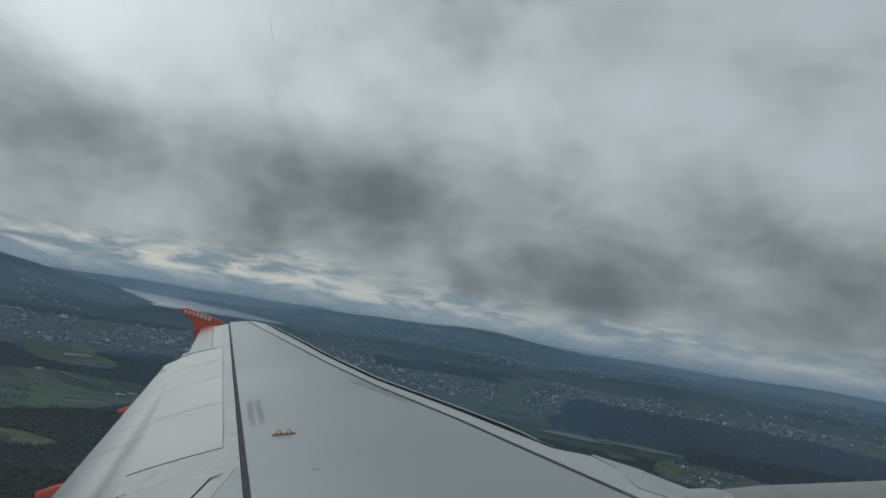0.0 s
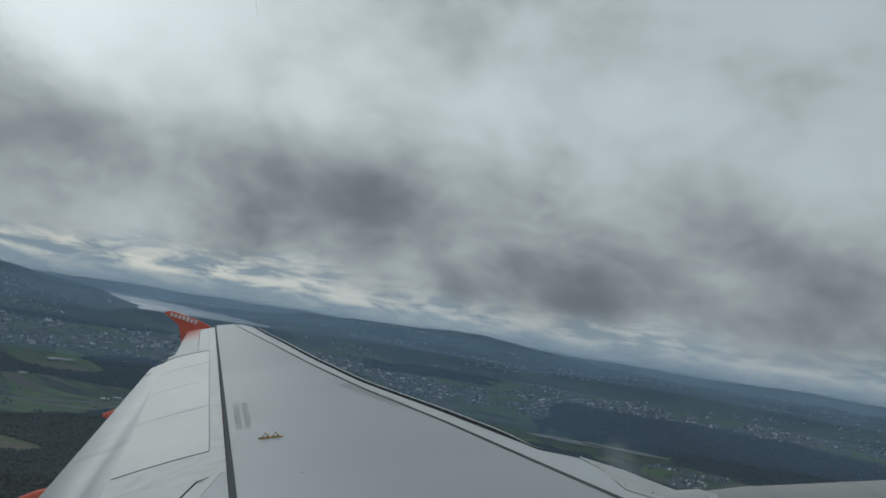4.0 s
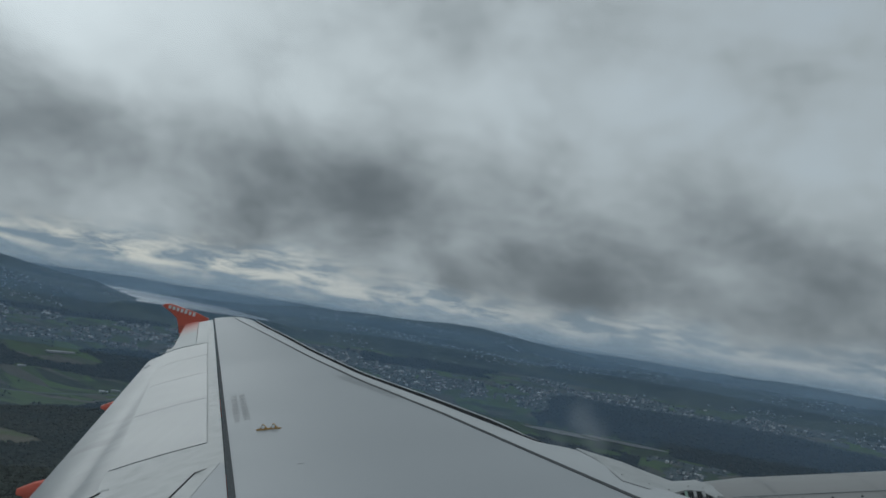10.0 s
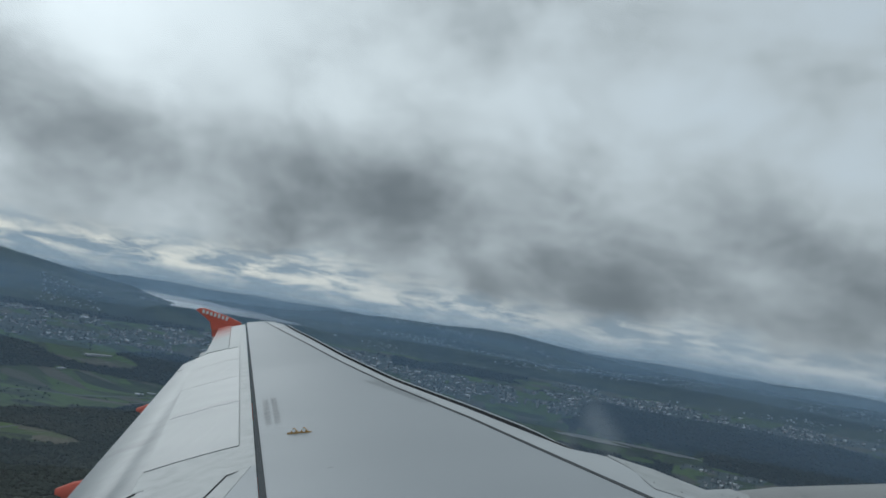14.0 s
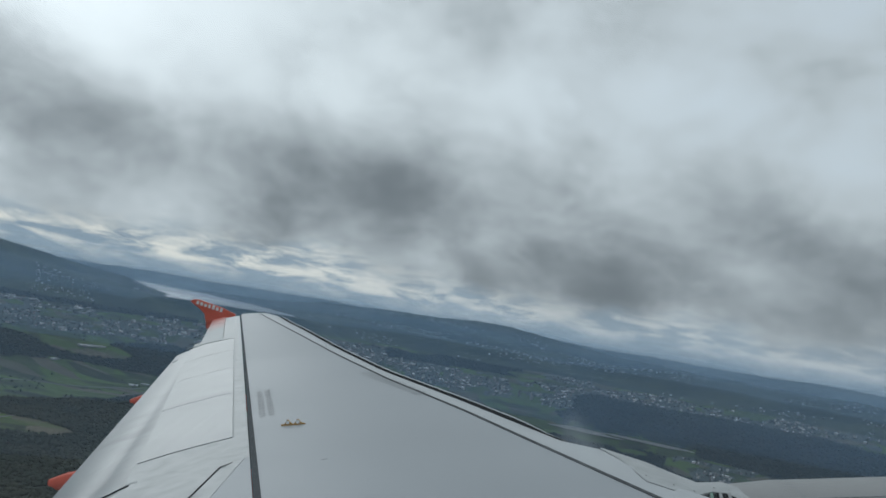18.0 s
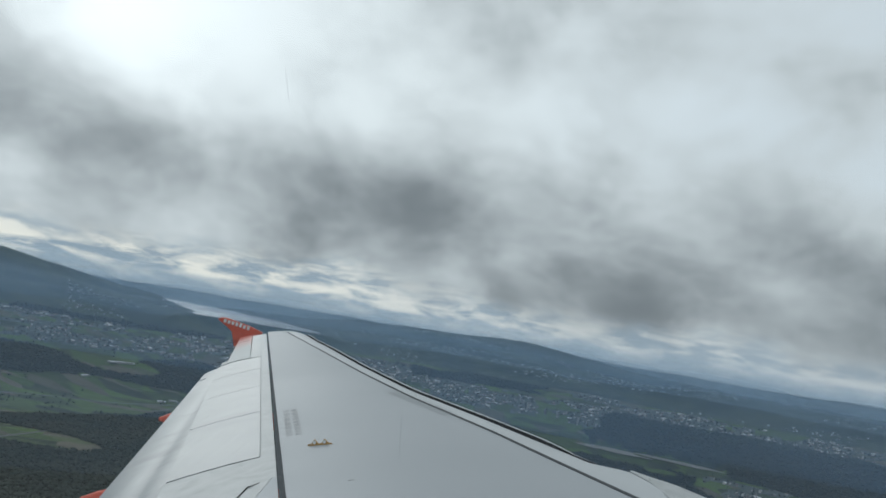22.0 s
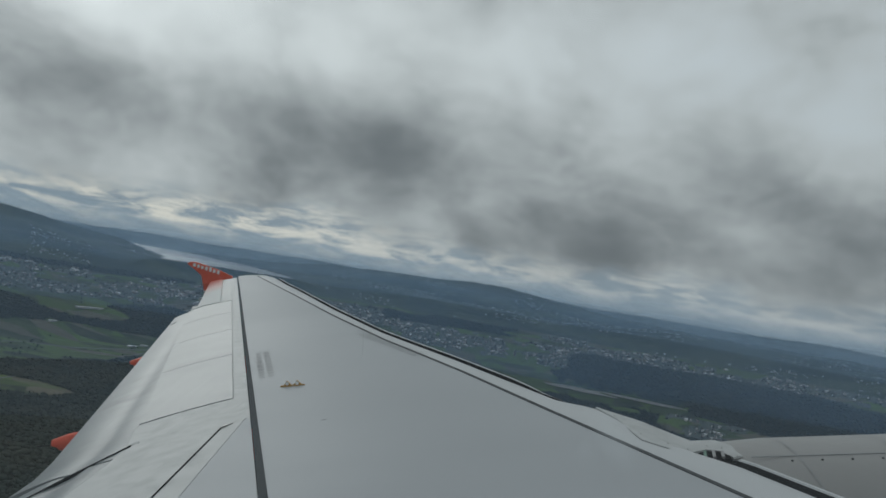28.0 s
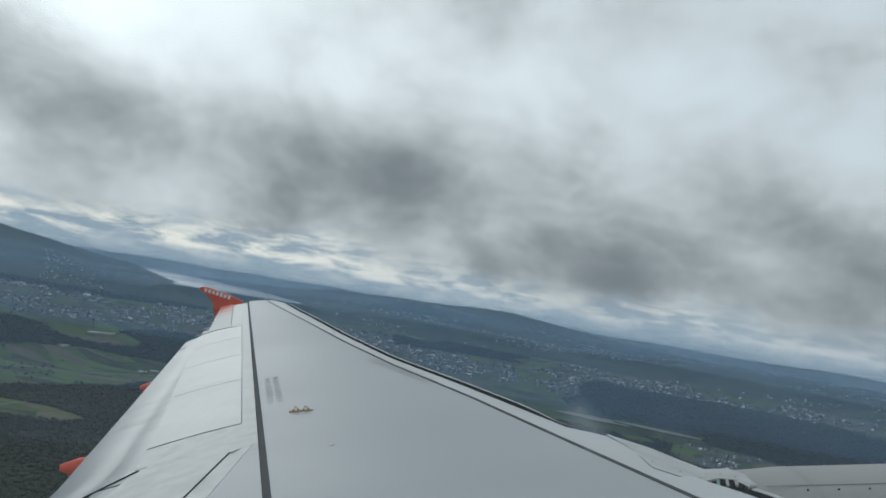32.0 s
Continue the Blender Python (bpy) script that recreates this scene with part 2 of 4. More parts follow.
def land(name, colours, scale, rough=0.95, relief=0.0, stretch=(1, 1, 1)):
    """Ground cover: two colours blended at a broad and a fine scale."""
    def build(n):
        where = n.put("ShaderNodeTexCoord", 3)
        drawn = n.put("ShaderNodeVectorMath", 0, p_operation="MULTIPLY", i0=where, i1=stretch)
        broad = n.noise(drawn, scale, 5, 0.6)
        fine = n.noise(where, scale * 14, 4, 0.65)
        tint = n.mix(n.ramp(broad, 0.38, 0.62), rgb(*colours[0]), rgb(*colours[1]))
        tint = n.mix(n.ramp(fine, 0.45, 0.8, 0, 0.6), tint, rgb(*colours[2]))
        sockets = dict(Base_Color=tint, Roughness=rough)
        sockets["Specular_IOR_Level"] = 0.1
        if relief:
            sockets["Normal"] = bump(n, fine, 0.6, relief)
        return n.put("ShaderNodeBsdfPrincipled", **sockets)
    return material(name, build)


def field_material():
    """Farmland: strips and plots of grass, young crops and ploughed soil."""
    def build(n):
        where = n.put("ShaderNodeTexCoord", 3)
        turned = n.put("ShaderNodeMapping", 0, Vector=where, Rotation=(0, 0, 0.5), Scale=(0.008, 0.027, 0.0))
        plot = n.put("ShaderNodeTexVoronoi", 1, Vector=turned, Scale=1.0, Randomness=0.85)
        value = n.put("ShaderNodeSeparateXYZ", 0, i0=plot)
        kind = n.put("ShaderNodeSeparateXYZ", 1, i0=plot)
        grass = n.mix(value, rgb(0.036, 0.048, 0.034), rgb(0.084, 0.130, 0.040))
        soil = n.mix(value, rgb(0.085, 0.085, 0.065), rgb(0.125, 0.115, 0.085))
        tint = n.mix(n.ramp(kind, 0.76, 0.78), grass, soil)
        wear = n.noise(where, 0.02, 6, 0.65)
        tint = n.mix(n.ramp(wear, 0.45, 0.75, 0, 0.55), tint, rgb(0.075, 0.085, 0.05))
        return n.put("ShaderNodeBsdfPrincipled", Base_Color=tint, Roughness=0.95, Specular_IOR_Level=0.1)
    return material("farmland", build)


M_FIELD = field_material()
M_FLOOR = land("woodland_floor", ((0.028, 0.036, 0.030), (0.038, 0.044, 0.034), (0.022, 0.030, 0.026)), 0.01)
# A blue cast is put into the town's ground colour for haze.
M_TOWN = land("town_ground", ((0.075, 0.092, 0.085), (0.105, 0.118, 0.115), (0.058, 0.075, 0.064)), 0.02)
# The far copy is flatter and bluer: distance haze put into its colour.
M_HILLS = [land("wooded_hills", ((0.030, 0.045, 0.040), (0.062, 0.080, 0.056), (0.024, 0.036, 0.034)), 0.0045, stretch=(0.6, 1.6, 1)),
           land("wooded_hills_hazed", ((0.034, 0.048, 0.044), (0.052, 0.068, 0.056), (0.028, 0.040, 0.038)), 0.003, stretch=(0.6, 1.6, 1))]
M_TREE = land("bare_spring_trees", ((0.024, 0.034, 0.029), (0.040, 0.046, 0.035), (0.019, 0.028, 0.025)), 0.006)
# Paler, bluer copy of the trees; distance haze is put into its colour.
M_TREE_FAR = land("distant_trees_hazed", ((0.030, 0.042, 0.038), (0.044, 0.056, 0.048), (0.025, 0.036, 0.033)), 0.006)


def haze_sheet_material(name, much, tint):
    """Tinted sheet standing in for haze: it scatters a little daylight, thinning out upwards."""
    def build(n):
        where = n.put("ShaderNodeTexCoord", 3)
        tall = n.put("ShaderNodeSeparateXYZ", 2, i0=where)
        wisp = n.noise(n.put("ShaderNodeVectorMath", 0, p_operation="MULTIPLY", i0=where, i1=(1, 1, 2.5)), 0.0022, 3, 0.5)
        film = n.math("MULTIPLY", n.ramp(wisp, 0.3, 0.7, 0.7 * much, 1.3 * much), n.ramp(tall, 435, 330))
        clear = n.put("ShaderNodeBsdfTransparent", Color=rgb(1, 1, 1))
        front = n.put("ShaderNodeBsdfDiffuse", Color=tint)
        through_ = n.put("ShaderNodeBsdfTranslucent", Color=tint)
        haze_mix = n.put("ShaderNodeMixShader", i0=0.5, i1=front, i2=through_)
        return n.put("ShaderNodeMixShader", i0=film, i1=clear, i2=haze_mix)
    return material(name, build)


M_ROAD = land("asphalt", ((0.12, 0.12, 0.12), (0.15, 0.15, 0.145), (0.10, 0.10, 0.10)), 0.05)


def water_material(name, rough, gloss):
    def build(n):
        where = n.put("ShaderNodeTexCoord", 3)
        ripple = n.noise(where, 0.08, 4, 0.6)
        return n.put("ShaderNodeBsdfPrincipled", Base_Color=rgb(0.19, 0.19, 0.175), Roughness=rough, Specular_IOR_Level=gloss, Normal=bump(n, ripple, 0.22, 1.0))
    return material(name, build)


M_WATER = water_material("lake_water", 0.28, 0.5)
M_POND = water_material("pond_water", 0.45, 0.9)


def facade(name, colour):
    def build(n):
        where = n.put("ShaderNodeTexCoord", 3)
        stain = n.noise(where, 0.4, 5, 0.6)
        chance = n.math("FRACT", n.math("ADD", n.put("ShaderNodeObjectInfo", 5), n.put("ShaderNodeNewGeometry", 8)))
        shade = n.ramp(n.math("POWER", chance, 1.6), 0, 1, 0.45, 1.25)
        tint = n.mix(n.ramp(stain, 0.4, 0.8, 0, 0.3), rgb(*colour), rgb(*(c * 0.6 for c in colour)))
        tint = n.put("ShaderNodeVectorMath", 0, p_operation="SCALE", i0=tint)
        n.tree.links.new(shade, tint.node.inputs[3])
        return n.put("ShaderNodeBsdfPrincipled", Base_Color=tint, Roughness=0.8)
    return material(name, build)


M_RENDER = facade("pale_render", (0.50, 0.48, 0.45))
# Blue-grey walls: haze is put into the colour of the far houses.
M_HILL_HOUSE = facade("hazy_pale_walls", (0.40, 0.42, 0.43))
M_CONCRETE = facade("pale_concrete", (0.50, 0.50, 0.49))
M_TILE = facade("red_brown_roof_tile", (0.19, 0.125, 0.10))
M_GREYROOF = facade("grey_flat_roof", (0.26, 0.26, 0.26))
M_WHITEROOF = facade("white_sheet_roof", (0.85, 0.85, 0.85))
M_GLASS = paint("dark_window_glass", (0.03, 0.035, 0.04), 0.1, 0.05)

# ---------------------------------------------------------------- mesh helpers


def mesh_object(name, verts, faces, mats, parent=None, label="", smooth=False, index=None):
    me = bpy.data.meshes.new(name)
    me.from_pydata([tuple(v) for v in verts], [], [tuple(f) for f in faces])
    for m in mats if isinstance(mats, (list, tuple)) else [mats]:
        me.materials.append(m)
    if index is not None:
        me.polygons.foreach_set("material_index", np.asarray(index, dtype=np.int32))
    if smooth:
        me.polygons.foreach_set("use_smooth", np.ones(len(me.polygons), dtype=bool))
    me.update()
    ob = new(name, me)
    if parent is not None:
        ob.parent = parent
    if label:
        ob["label"] = label
    return ob


def part(name, bm, mat, parent, label="", smooth=False):
    bmesh.ops.recalc_face_normals(bm, faces=bm.faces)
    me = bpy.data.meshes.new(name)
    bm.to_mesh(me)
    bm.free()
    me.materials.append(mat)
    if smooth:
        me.polygons.foreach_set("use_smooth", np.ones(len(me.polygons), dtype=bool))
        me.set_sharp_from_angle(angle=radians(32))
    ob = new(name, me)
    ob.parent = parent
    if label:
        ob["label"] = label
    return ob


def add_box(bm, lo, hi, m=None):
    m = m or Matrix()
    size = [b - a for a, b in zip(lo, hi)]
    mid = [(a + b) / 2 for a, b in zip(lo, hi)]
    return bmesh.ops.create_cube(bm, size=1, matrix=m @ Matrix.Translation(mid) @ Matrix.Diagonal((*size, 1)))["verts"]


def slab(rows_top, thick, rows_low=None):
    """A closed solid over a grid of points: rows_top is [row][column] of Vectors; its underside lies thick below."""
    bm = bmesh.new()
    top = [[bm.verts.new(p) for p in row] for row in rows_top]
    low = [[bm.verts.new(p) for p in row] for row in (rows_low or [[p - Vector((0, 0, thick)) for p in row] for row in rows_top])]
    nr, nc = len(top), len(top[0])
    for i in range(nr - 1):
        for j in range(nc - 1):
            bm.faces.new((top[i][j], top[i][j + 1], top[i + 1][j + 1], top[i + 1][j]))
            bm.faces.new((low[i][j], low[i + 1][j], low[i + 1][j + 1], low[i][j + 1]))
    for i in range(nr - 1):
        for j in (0, nc - 1):
            bm.faces.new((top[i][j], top[i + 1][j], low[i + 1][j], low[i][j]))
    for j in range(nc - 1):
        for i in (0, nr - 1):
            bm.faces.new((top[i][j], top[i][j + 1], low[i][j + 1], low[i][j]))
    return bm


# ---------------------------------------------------------------- the aeroplane
airliner = tagged(new("airliner"), "white and grey twin-engined airliner in flight with an orange wing tip", "airliner")
airliner.matrix_world = CRAFT

SWEEP = math.tan(radians(27.6))


def lead(y):
    return -(y - 1.975) * SWEEP


def trail(y):
    return -6.07 - 0.07 * (y - 1.975) / 4.425 if y < 6.4 else -6.14 - (y - 6.4) * 0.2986


def spar(y):
    return -4.25 - 0.368 * (y - 5.3)


def wing_z(x, y):
    """Upper surface of the wing."""
    a, b = lead(y), trail(y)
    u = (a - x) / (a - b)
    rise = (a - b) * 0.06 * (4 * u * (1 - u)) ** 0.6 if 0 < u < 1 else 0.0
    return 0.0952 * (y - 1.975) + 0.0006 * max(y - 6, 0) ** 2 + rise


def on_wing(x, y, lift=0.0):
    return Vector((x, y, wing_z(x, y) + lift))


def strip(front, back, y0, y1, ny, nx, lift=0.0, skew=0.0):
    """Grid of points on the wing between two lines front(y) and back(y); skew turns the side edges square to the spar."""
    out = []
    for i in range(ny + 1):
        y = y0 + (y1 - y0) * i / ny
        row = []
        for j in range(nx + 1):
            f = j / nx
            x = front(y) + (back(y) - front(y)) * f
            row.append(on_wing(x, y + skew * (x - front(y)), lift))
        out.append(row)
    return out


def ribbon(name, line, width, y0, y1, mat, lift, label=""):
    rows_ = strip(lambda y: line(y) + width(y) / 2, lambda y: line(y) - width(y) / 2, y0, y1, 40, 1, lift)
    return part(name, slab(rows_, 0.02), mat, airliner, label, True)


ROOT = 1.75
def between(y, stations, values):
    return float(np.interp(y, stations, values))


def slat_line(y):
    return lead(y) - between(y, (1.7, 5.0, 7.4, 8.8, 10.6, 13.0, 16.7), (0.36, 0.39, 0.39, 0.475, 0.47, 0.39, 0.31))


def slot_line(y):
    """Front of the fixed nose, where the slot behind the slat begins."""
    return lead(y) - between(y, (1.7, 5.4, 5.66, 5.9, 6.48, 6.56, 8.5, 9.8, 11.6, 14.2, 16.7), (-0.13, -0.11, -0.05, -0.07, -0.05, 0.11, 0.17, 0.21, 0.15, 0.02, -0.04))


def slot_z(y):
    return wing_z(min(slot_line(y), lead(y)), y) - between(y, (5.66, 5.9, 6.50, 6.58, 8.0, 9.5, 12.0, 14.0, 16.5), (0.0, -0.03, -0.03, 0.0, 0.012, 0.045, 0.05, 0.03, 0.0))


# main box of the wing, from the slat line to the spar line, with its underside
top = strip(slat_line, spar, ROOT, 16.75, 60, 14)
low = []
for row in top:
    n_ = len(row) - 1
    low.append([p - Vector((0, 0, 0.10 + 0.35 * (1 - (p.y - ROOT) / 15.0) * (0.4 + 1.6 * (j / n_) * (1 - j / n_)) * 1.2)) for j, p in enumerate(row)])
wing_box = part("wing_box", slab(top, 0, low), M_SKIN, airliner, "grey painted upper wing skin", True)

# fixed nose ahead of the slat line, rounded under
nose = []
for i in range(201):
    y = ROOT + (16.6 - ROOT) * i / 200
    t_ = 0.5 * (1 - (y - ROOT) / 15) + 0.18
    lip, back = slot_line(y), on_wing(slat_line(y), y, -0.002)
    row = []
    for j in range(9):
        g = j / 8
        row.append(Vector((back.x + (lip - back.x) * g, y, back.z + (slot_z(y) - back.z) * g ** 1.8)))
    for j in range(1, 6):
        a = j / 5 * math.pi / 2
        row.append(Vector((lip + 0.05 * math.sin(2 * a), y, slot_z(y) - t_ * 0.7 * (1 - math.cos(a)) - 0.02 * j)))
    nose.append(row)
bm = bmesh.new()
grid = [[bm.verts.new(p) for p in row] for row in nose]
for i in range(200):
    for j in range(len(nose[0]) - 1):
        bm.faces.new((grid[i][j], grid[i][j + 1], grid[i + 1][j + 1], grid[i + 1][j]))
part("leading_edge", bm, M_SLAT, airliner, "bare pale metal leading edge", True)

# dark joints along the slat line and the spar
ribbon("slat_joint", slat_line, lambda y: 0.045 - 0.0012 * y, ROOT, 16.7, M_SEAL, 0.004)
ribbon("spar_joint", spar, lambda y: 0.048 - 0.0026 * (y - 5), ROOT, 16.65, M_SEAL, 0.004)

# slat outboard of the engine: a black strip for the slot's shade, and the slat's bright edge ahead of it
def along_nose(y0, y1, shape, n_=44):
    out = []
    for i in range(n_ + 1):
        y = y0 + (y1 - y0) * i / n_
        taper = min(1.0, (y - y0) / 0.6 + 0.05)
        out.append([Vector((slot_line(y) + dx * taper, y, slot_z(y) + dz * taper)) for dx, dz in shape])
    return out


part("slat_slot", slab(along_nose(6.55, 16.25, ((0.0, 0.001), (0.025, 0.004), (0.052, 0.006))), 0.03), M_BLACK, airliner, "black strip for the shaded slot behind the slat")
for y0, y1 in ((1.9, 5.46),):
    part("slat_slot", slab([row for row in along_nose(y0, y1, ((0.0, 0.001), (0.03, 0.004), (0.06, 0.006)))], 0.03), M_BLACK, airliner, "black strip for the shaded slot behind the inboard slat")
    part("slat", slab(along_nose(y0, y1, ((0.058, 0.004), (0.068, 0.014), (0.085, 0.012), (0.12, -0.08), (0.11, -0.2))), 0.02), M_SLAT, airliner, "bare metal inboard slat edge", True)
part("slat", slab(along_nose(6.55, 16.3, ((0.050, 0.003), (0.060, 0.011), (0.074, 0.003), (0.085, -0.06), (0.080, -0.2))), 0.02), M_SLAT, airliner, "bare metal slat edge", True)

# fixed strip behind the spar, then the shroud under the spoilers
hinge = lambda y: spar(y) - 0.142
part("rear_skin", slab(strip(lambda y: spar(y) - 0.028, hinge, 6.4, 16.6, 40, 2, -0.001), 0.05), M_STRIP, airliner, "grimy white strip behind the spar", True)
inner_edge = lambda y: spar(y) - 0.079 - 0.294 * (6.34 - y)
inner_hinge = lambda y: -4.80 - 0.04 * (y - 5.4)
part("rear_skin", slab(strip(lambda y: spar(y) - 0.028, inner_edge, ROOT, 6.4, 16, 3, 0.0), 0.05), M_SKIN, airliner, "grey skin behind the spar", True)
part("rear_skin", slab(strip(inner_edge, lambda y: inner_hinge(y) - 0.02, 3.0, 6.4, 16, 2, 0.003), 0.05), M_STRIP, airliner, "grimy white strip beside the inboard spoiler", True)
part("spoiler_shroud", slab(strip(hinge, lambda y: hinge(y) - 0.72, 5.0, 13.5, 30, 4, -0.014), 0.06), M_WHITE, airliner)

# four outboard spoilers
cuts = [6.98, 8.68, 10.22, 11.72, 13.02]
for a, b in zip(cuts, cuts[1:]):
    rows_ = strip(lambda y: hinge(y) - 0.012, lambda y: hinge(y) - 0.67, a + 0.006, b - 0.006, 8, 5, 0.0, 0.36)
    part("spoiler", slab(rows_, 0.03), M_SPOILER, airliner, "pale spoiler panel with a shiny worn face", True)
# inboard spoiler and the fixed skin round it
rows_ = strip(hinge, lambda y: min(hinge(y) - 0.685, -5.45), ROOT, 6.975, 12, 5, -0.004, 0.36)
part("fixed_panel", slab(rows_, 0.04), M_STRIP, airliner, "grimy white fixed panel between the spoilers", True)
rows_ = strip(inner_hinge, lambda y: -5.45, 3.0, 6.22, 8, 5, 0.004)
part("spoiler", slab(rows_, 0.03), M_STRIP, airliner, "pale inboard spoiler panel", True)
# raised black strip in place of the gap's shade
part("spoiler_gap", slab(strip(lambda y: inner_hinge(y) + 0.009, lambda y: inner_hinge(y) - 0.002, 3.0, 6.24, 12, 1, 0.007), 0.01), M_BLACK, airliner, "black strip over the gap along the inboard spoiler")
bm = bmesh.new()
add_box(bm, (-0.045, -0.008, 0.0), (0.045, 0.008, 0.01), Matrix.Translation(on_wing(-4.80, 6.27, 0.0)) @ Matrix.Rotation(radians(62), 4, "Z"))
part("hinge_fitting", bm, M_STEEL, airliner, "small grey hinge fitting")

# two old scuffs in the paint
for x, y, long_, wide in ((-4.09, 6.145, 0.055, 0.013), (-6.10, 12.4, 0.13, 0.03)):
    bm = bmesh.new()
    bmesh.ops.create_uvsphere(bm, u_segments=10, v_segments=6, radius=0.5, matrix=Matrix.Translation(on_wing(x, y, 0.0)) @ Matrix.Rotation(0.2, 4, "Z") @ Matrix.Diagonal((long_, wide, 0.006, 1)))
    part("scuff_mark", bm, M_STEEL, airliner, "small dark scuff in the paint", True)

# flap, its upper step and its orange track fairings
CREASE = ((0.66, -0.012), (0.82, -0.007), (0.94, -0.011), (1.00, -0.032), (1.07, -0.036), (1.12, -0.030))


def flap_rows(y0, y1, drop):
    """From under the spoilers' rear edge, over a dull crease, down to the thin trailing edge."""
    out = []
    for i in range(25):
        y = y0 + (y1 - y0) * i / 24
        room = (spar(y) - trail(y) + 0.06) / 1.40
        row = [on_wing(max(spar(y) - w * room, trail(y) + 0.03), y, dz) for w, dz in CREASE]
        z0, z1, x0, x1 = row[-1].z, wing_z(trail(y) + 0.02, y) - 0.03 - drop, row[-1].x, trail(y) - 0.12
        for j in range(1, 7):
            f = j / 6
            row.append(Vector((x0 + (x1 - x0) * f, y, z0 + (z1 - z0) * f ** 1.25)))
        out.append(row)
    return out


part("flap", slab(flap_rows(6.02, 12.95, 0.03), 0.04), M_FLAP, airliner, "pale grey flap", True)
part("flap", slab(flap_rows(ROOT, 5.98, 0.06), 0.04), M_FLAP, airliner, "pale grey flap", True)

# black strip over the joint of the flaps, standing in for shade
gap_rows = []
for i in range(13):
    f = i / 12
    x, y = -5.46 - 0.62 * f, 6.22 - 0.62 * f - 0.06 * math.sin(math.pi * f)
    z = wing_z(x, y) + 0.004 - 0.045 * f
    gap_rows.append([Vector((x + 0.012, y + 0.012, z)), Vector((x - 0.016, y - 0.020, z))])
part("flap_gap", slab(gap_rows, 0.02), M_BLACK, airliner, "black strip over the gap between the two flaps")
bm = bmesh.new()
bmesh.ops.create_uvsphere(bm, u_segments=12, v_segments=8, radius=0.04, matrix=Matrix.Translation(on_wing(-5.47, 6.26, -0.004)) @ Matrix.Diagonal((1.0, 1.3, 0.35, 1)))
part("flap_cap", bm, M_STRIP, airliner, "small white cap at the flap joint", True)

# aileron and wing tip
ail = lambda y: hinge(y) - 0.05
ail_trail = lambda y: trail(y) + 0.27 - 0.04 * (y - 13)
rows_ = strip(lambda y: ail(y) - 0.16, ail_trail, 13.08, 15.75, 10, 4, -0.004)
part("aileron", slab(rows_, 0.03), M_FADE, airliner, "", True)
rows_ = strip(hinge, lambda y: ail(y) - 0.15, 13.06, 16.6, 10, 2, -0.003)
part("aileron_shroud", slab(rows_, 0.03), M_WHITE, airliner, "", True)
rows_ = strip(lambda y: ail(y) - 0.16, ail_trail, 15.78, 16.85, 6, 4, -0.004)
part("wing_tip", slab(rows_, 0.04), M_FADE, airliner, "wing tip with orange paint fading inboard", True)
rows_ = strip(lambda y: lead(y) - 0.05, lambda y: spar(y) + 0.02, 16.6, 16.98, 3, 8, -0.006)
part("tip_cap", slab(rows_, 0.10), M_WHITE, airliner, "", True)


# pointed fairings that stick out behind the outboard end of the flap and the aileron's hinges
for y, long_, mat in ((13.02, 0.26, M_WHITE), (12.2, 0.10, M_STRIP), (14.3, 0.10, M_STRIP), (15.3, 0.09, M_STRIP)):
    bm = bmesh.new()
    bmesh.ops.create_cone(bm, cap_ends=True, segments=10, radius1=0.035, radius2=0.004, depth=long_, matrix=Matrix.Translation(on_wing((ail_trail(y) if y > 13 else trail(y)) - long_ * 0.35, y, -0.02)) @ Matrix.Rotation(-math.pi / 2, 4, "Y"))
    part("hinge_fairing", bm, mat, airliner, "small pointed hinge fairing", True)


def plate(points, depth):
    """A thin upright plate: points are (x, y, z) round its outline; it is depth thick along y."""
    bm = bmesh.new()
    near = [bm.verts.new((x, y - depth / 2, z)) for x, y, z in points]
    far = [bm.verts.new((x, y + depth / 2, z)) for x, y, z in points]
    bm.faces.new(near), bm.faces.new(far[::-1])
    for i in range(len(points)):
        j = (i + 1) % len(points)
        bm.faces.new((near[i], near[j], far[j], far[i]))
    return bm


outline = [(-8.66, 16.98, 1.58), (-8.95, 17.0, 1.76), (-9.49, 17.02, 2.015), (-9.60, 17.02, 2.03), (-9.69, 17.02, 2.00),
           (-9.52, 17.02, 1.84), (-9.39, 17.01, 1.69), (-9.37, 17.0, 1.50), (-9.37, 17.0, 1.25), (-9.05, 17.0, 1.1), (-8.8, 16.98, 1.45)]
fence = part("wing_tip_fence", plate(outline, 0.035), M_ORANGE, airliner, "orange wing tip fence with white lettering")
# the airline's lettering, as plain white shapes
for i in range(7):
    f = i / 6
    x, z = -9.50 + 0.52 * f, 1.945 - 0.235 * f
    bm = bmesh.new()
    tall = (0.030, 0.028, 0.028, 0.036, 0.048, 0.030, 0.040)[i]
    add_box(bm, (-0.030, -0.003, -0.034), (0.030, 0.003, tall + 0.012), pose(x, 16.952, z, 0, 24, 0))
    part("letter_bar", bm, M_LETTER, fence)

# static wicks
for y, back in ((13.3, 0.2), (14.2, 0.2), (15.2, 0.2), (16.2, 0.2), (16.6, 0.2)):
    bm = bmesh.new()
    bmesh.ops.create_cone(bm, cap_ends=True, segments=5, radius1=0.006, radius2=0.003, depth=back, matrix=Matrix.Translation(on_wing(ail_trail(y) - back / 2, y, 0.01)) @ Matrix.Rotation(math.pi / 2, 4, "Y"))
    part("static_wick", bm, M_BLACK, airliner)


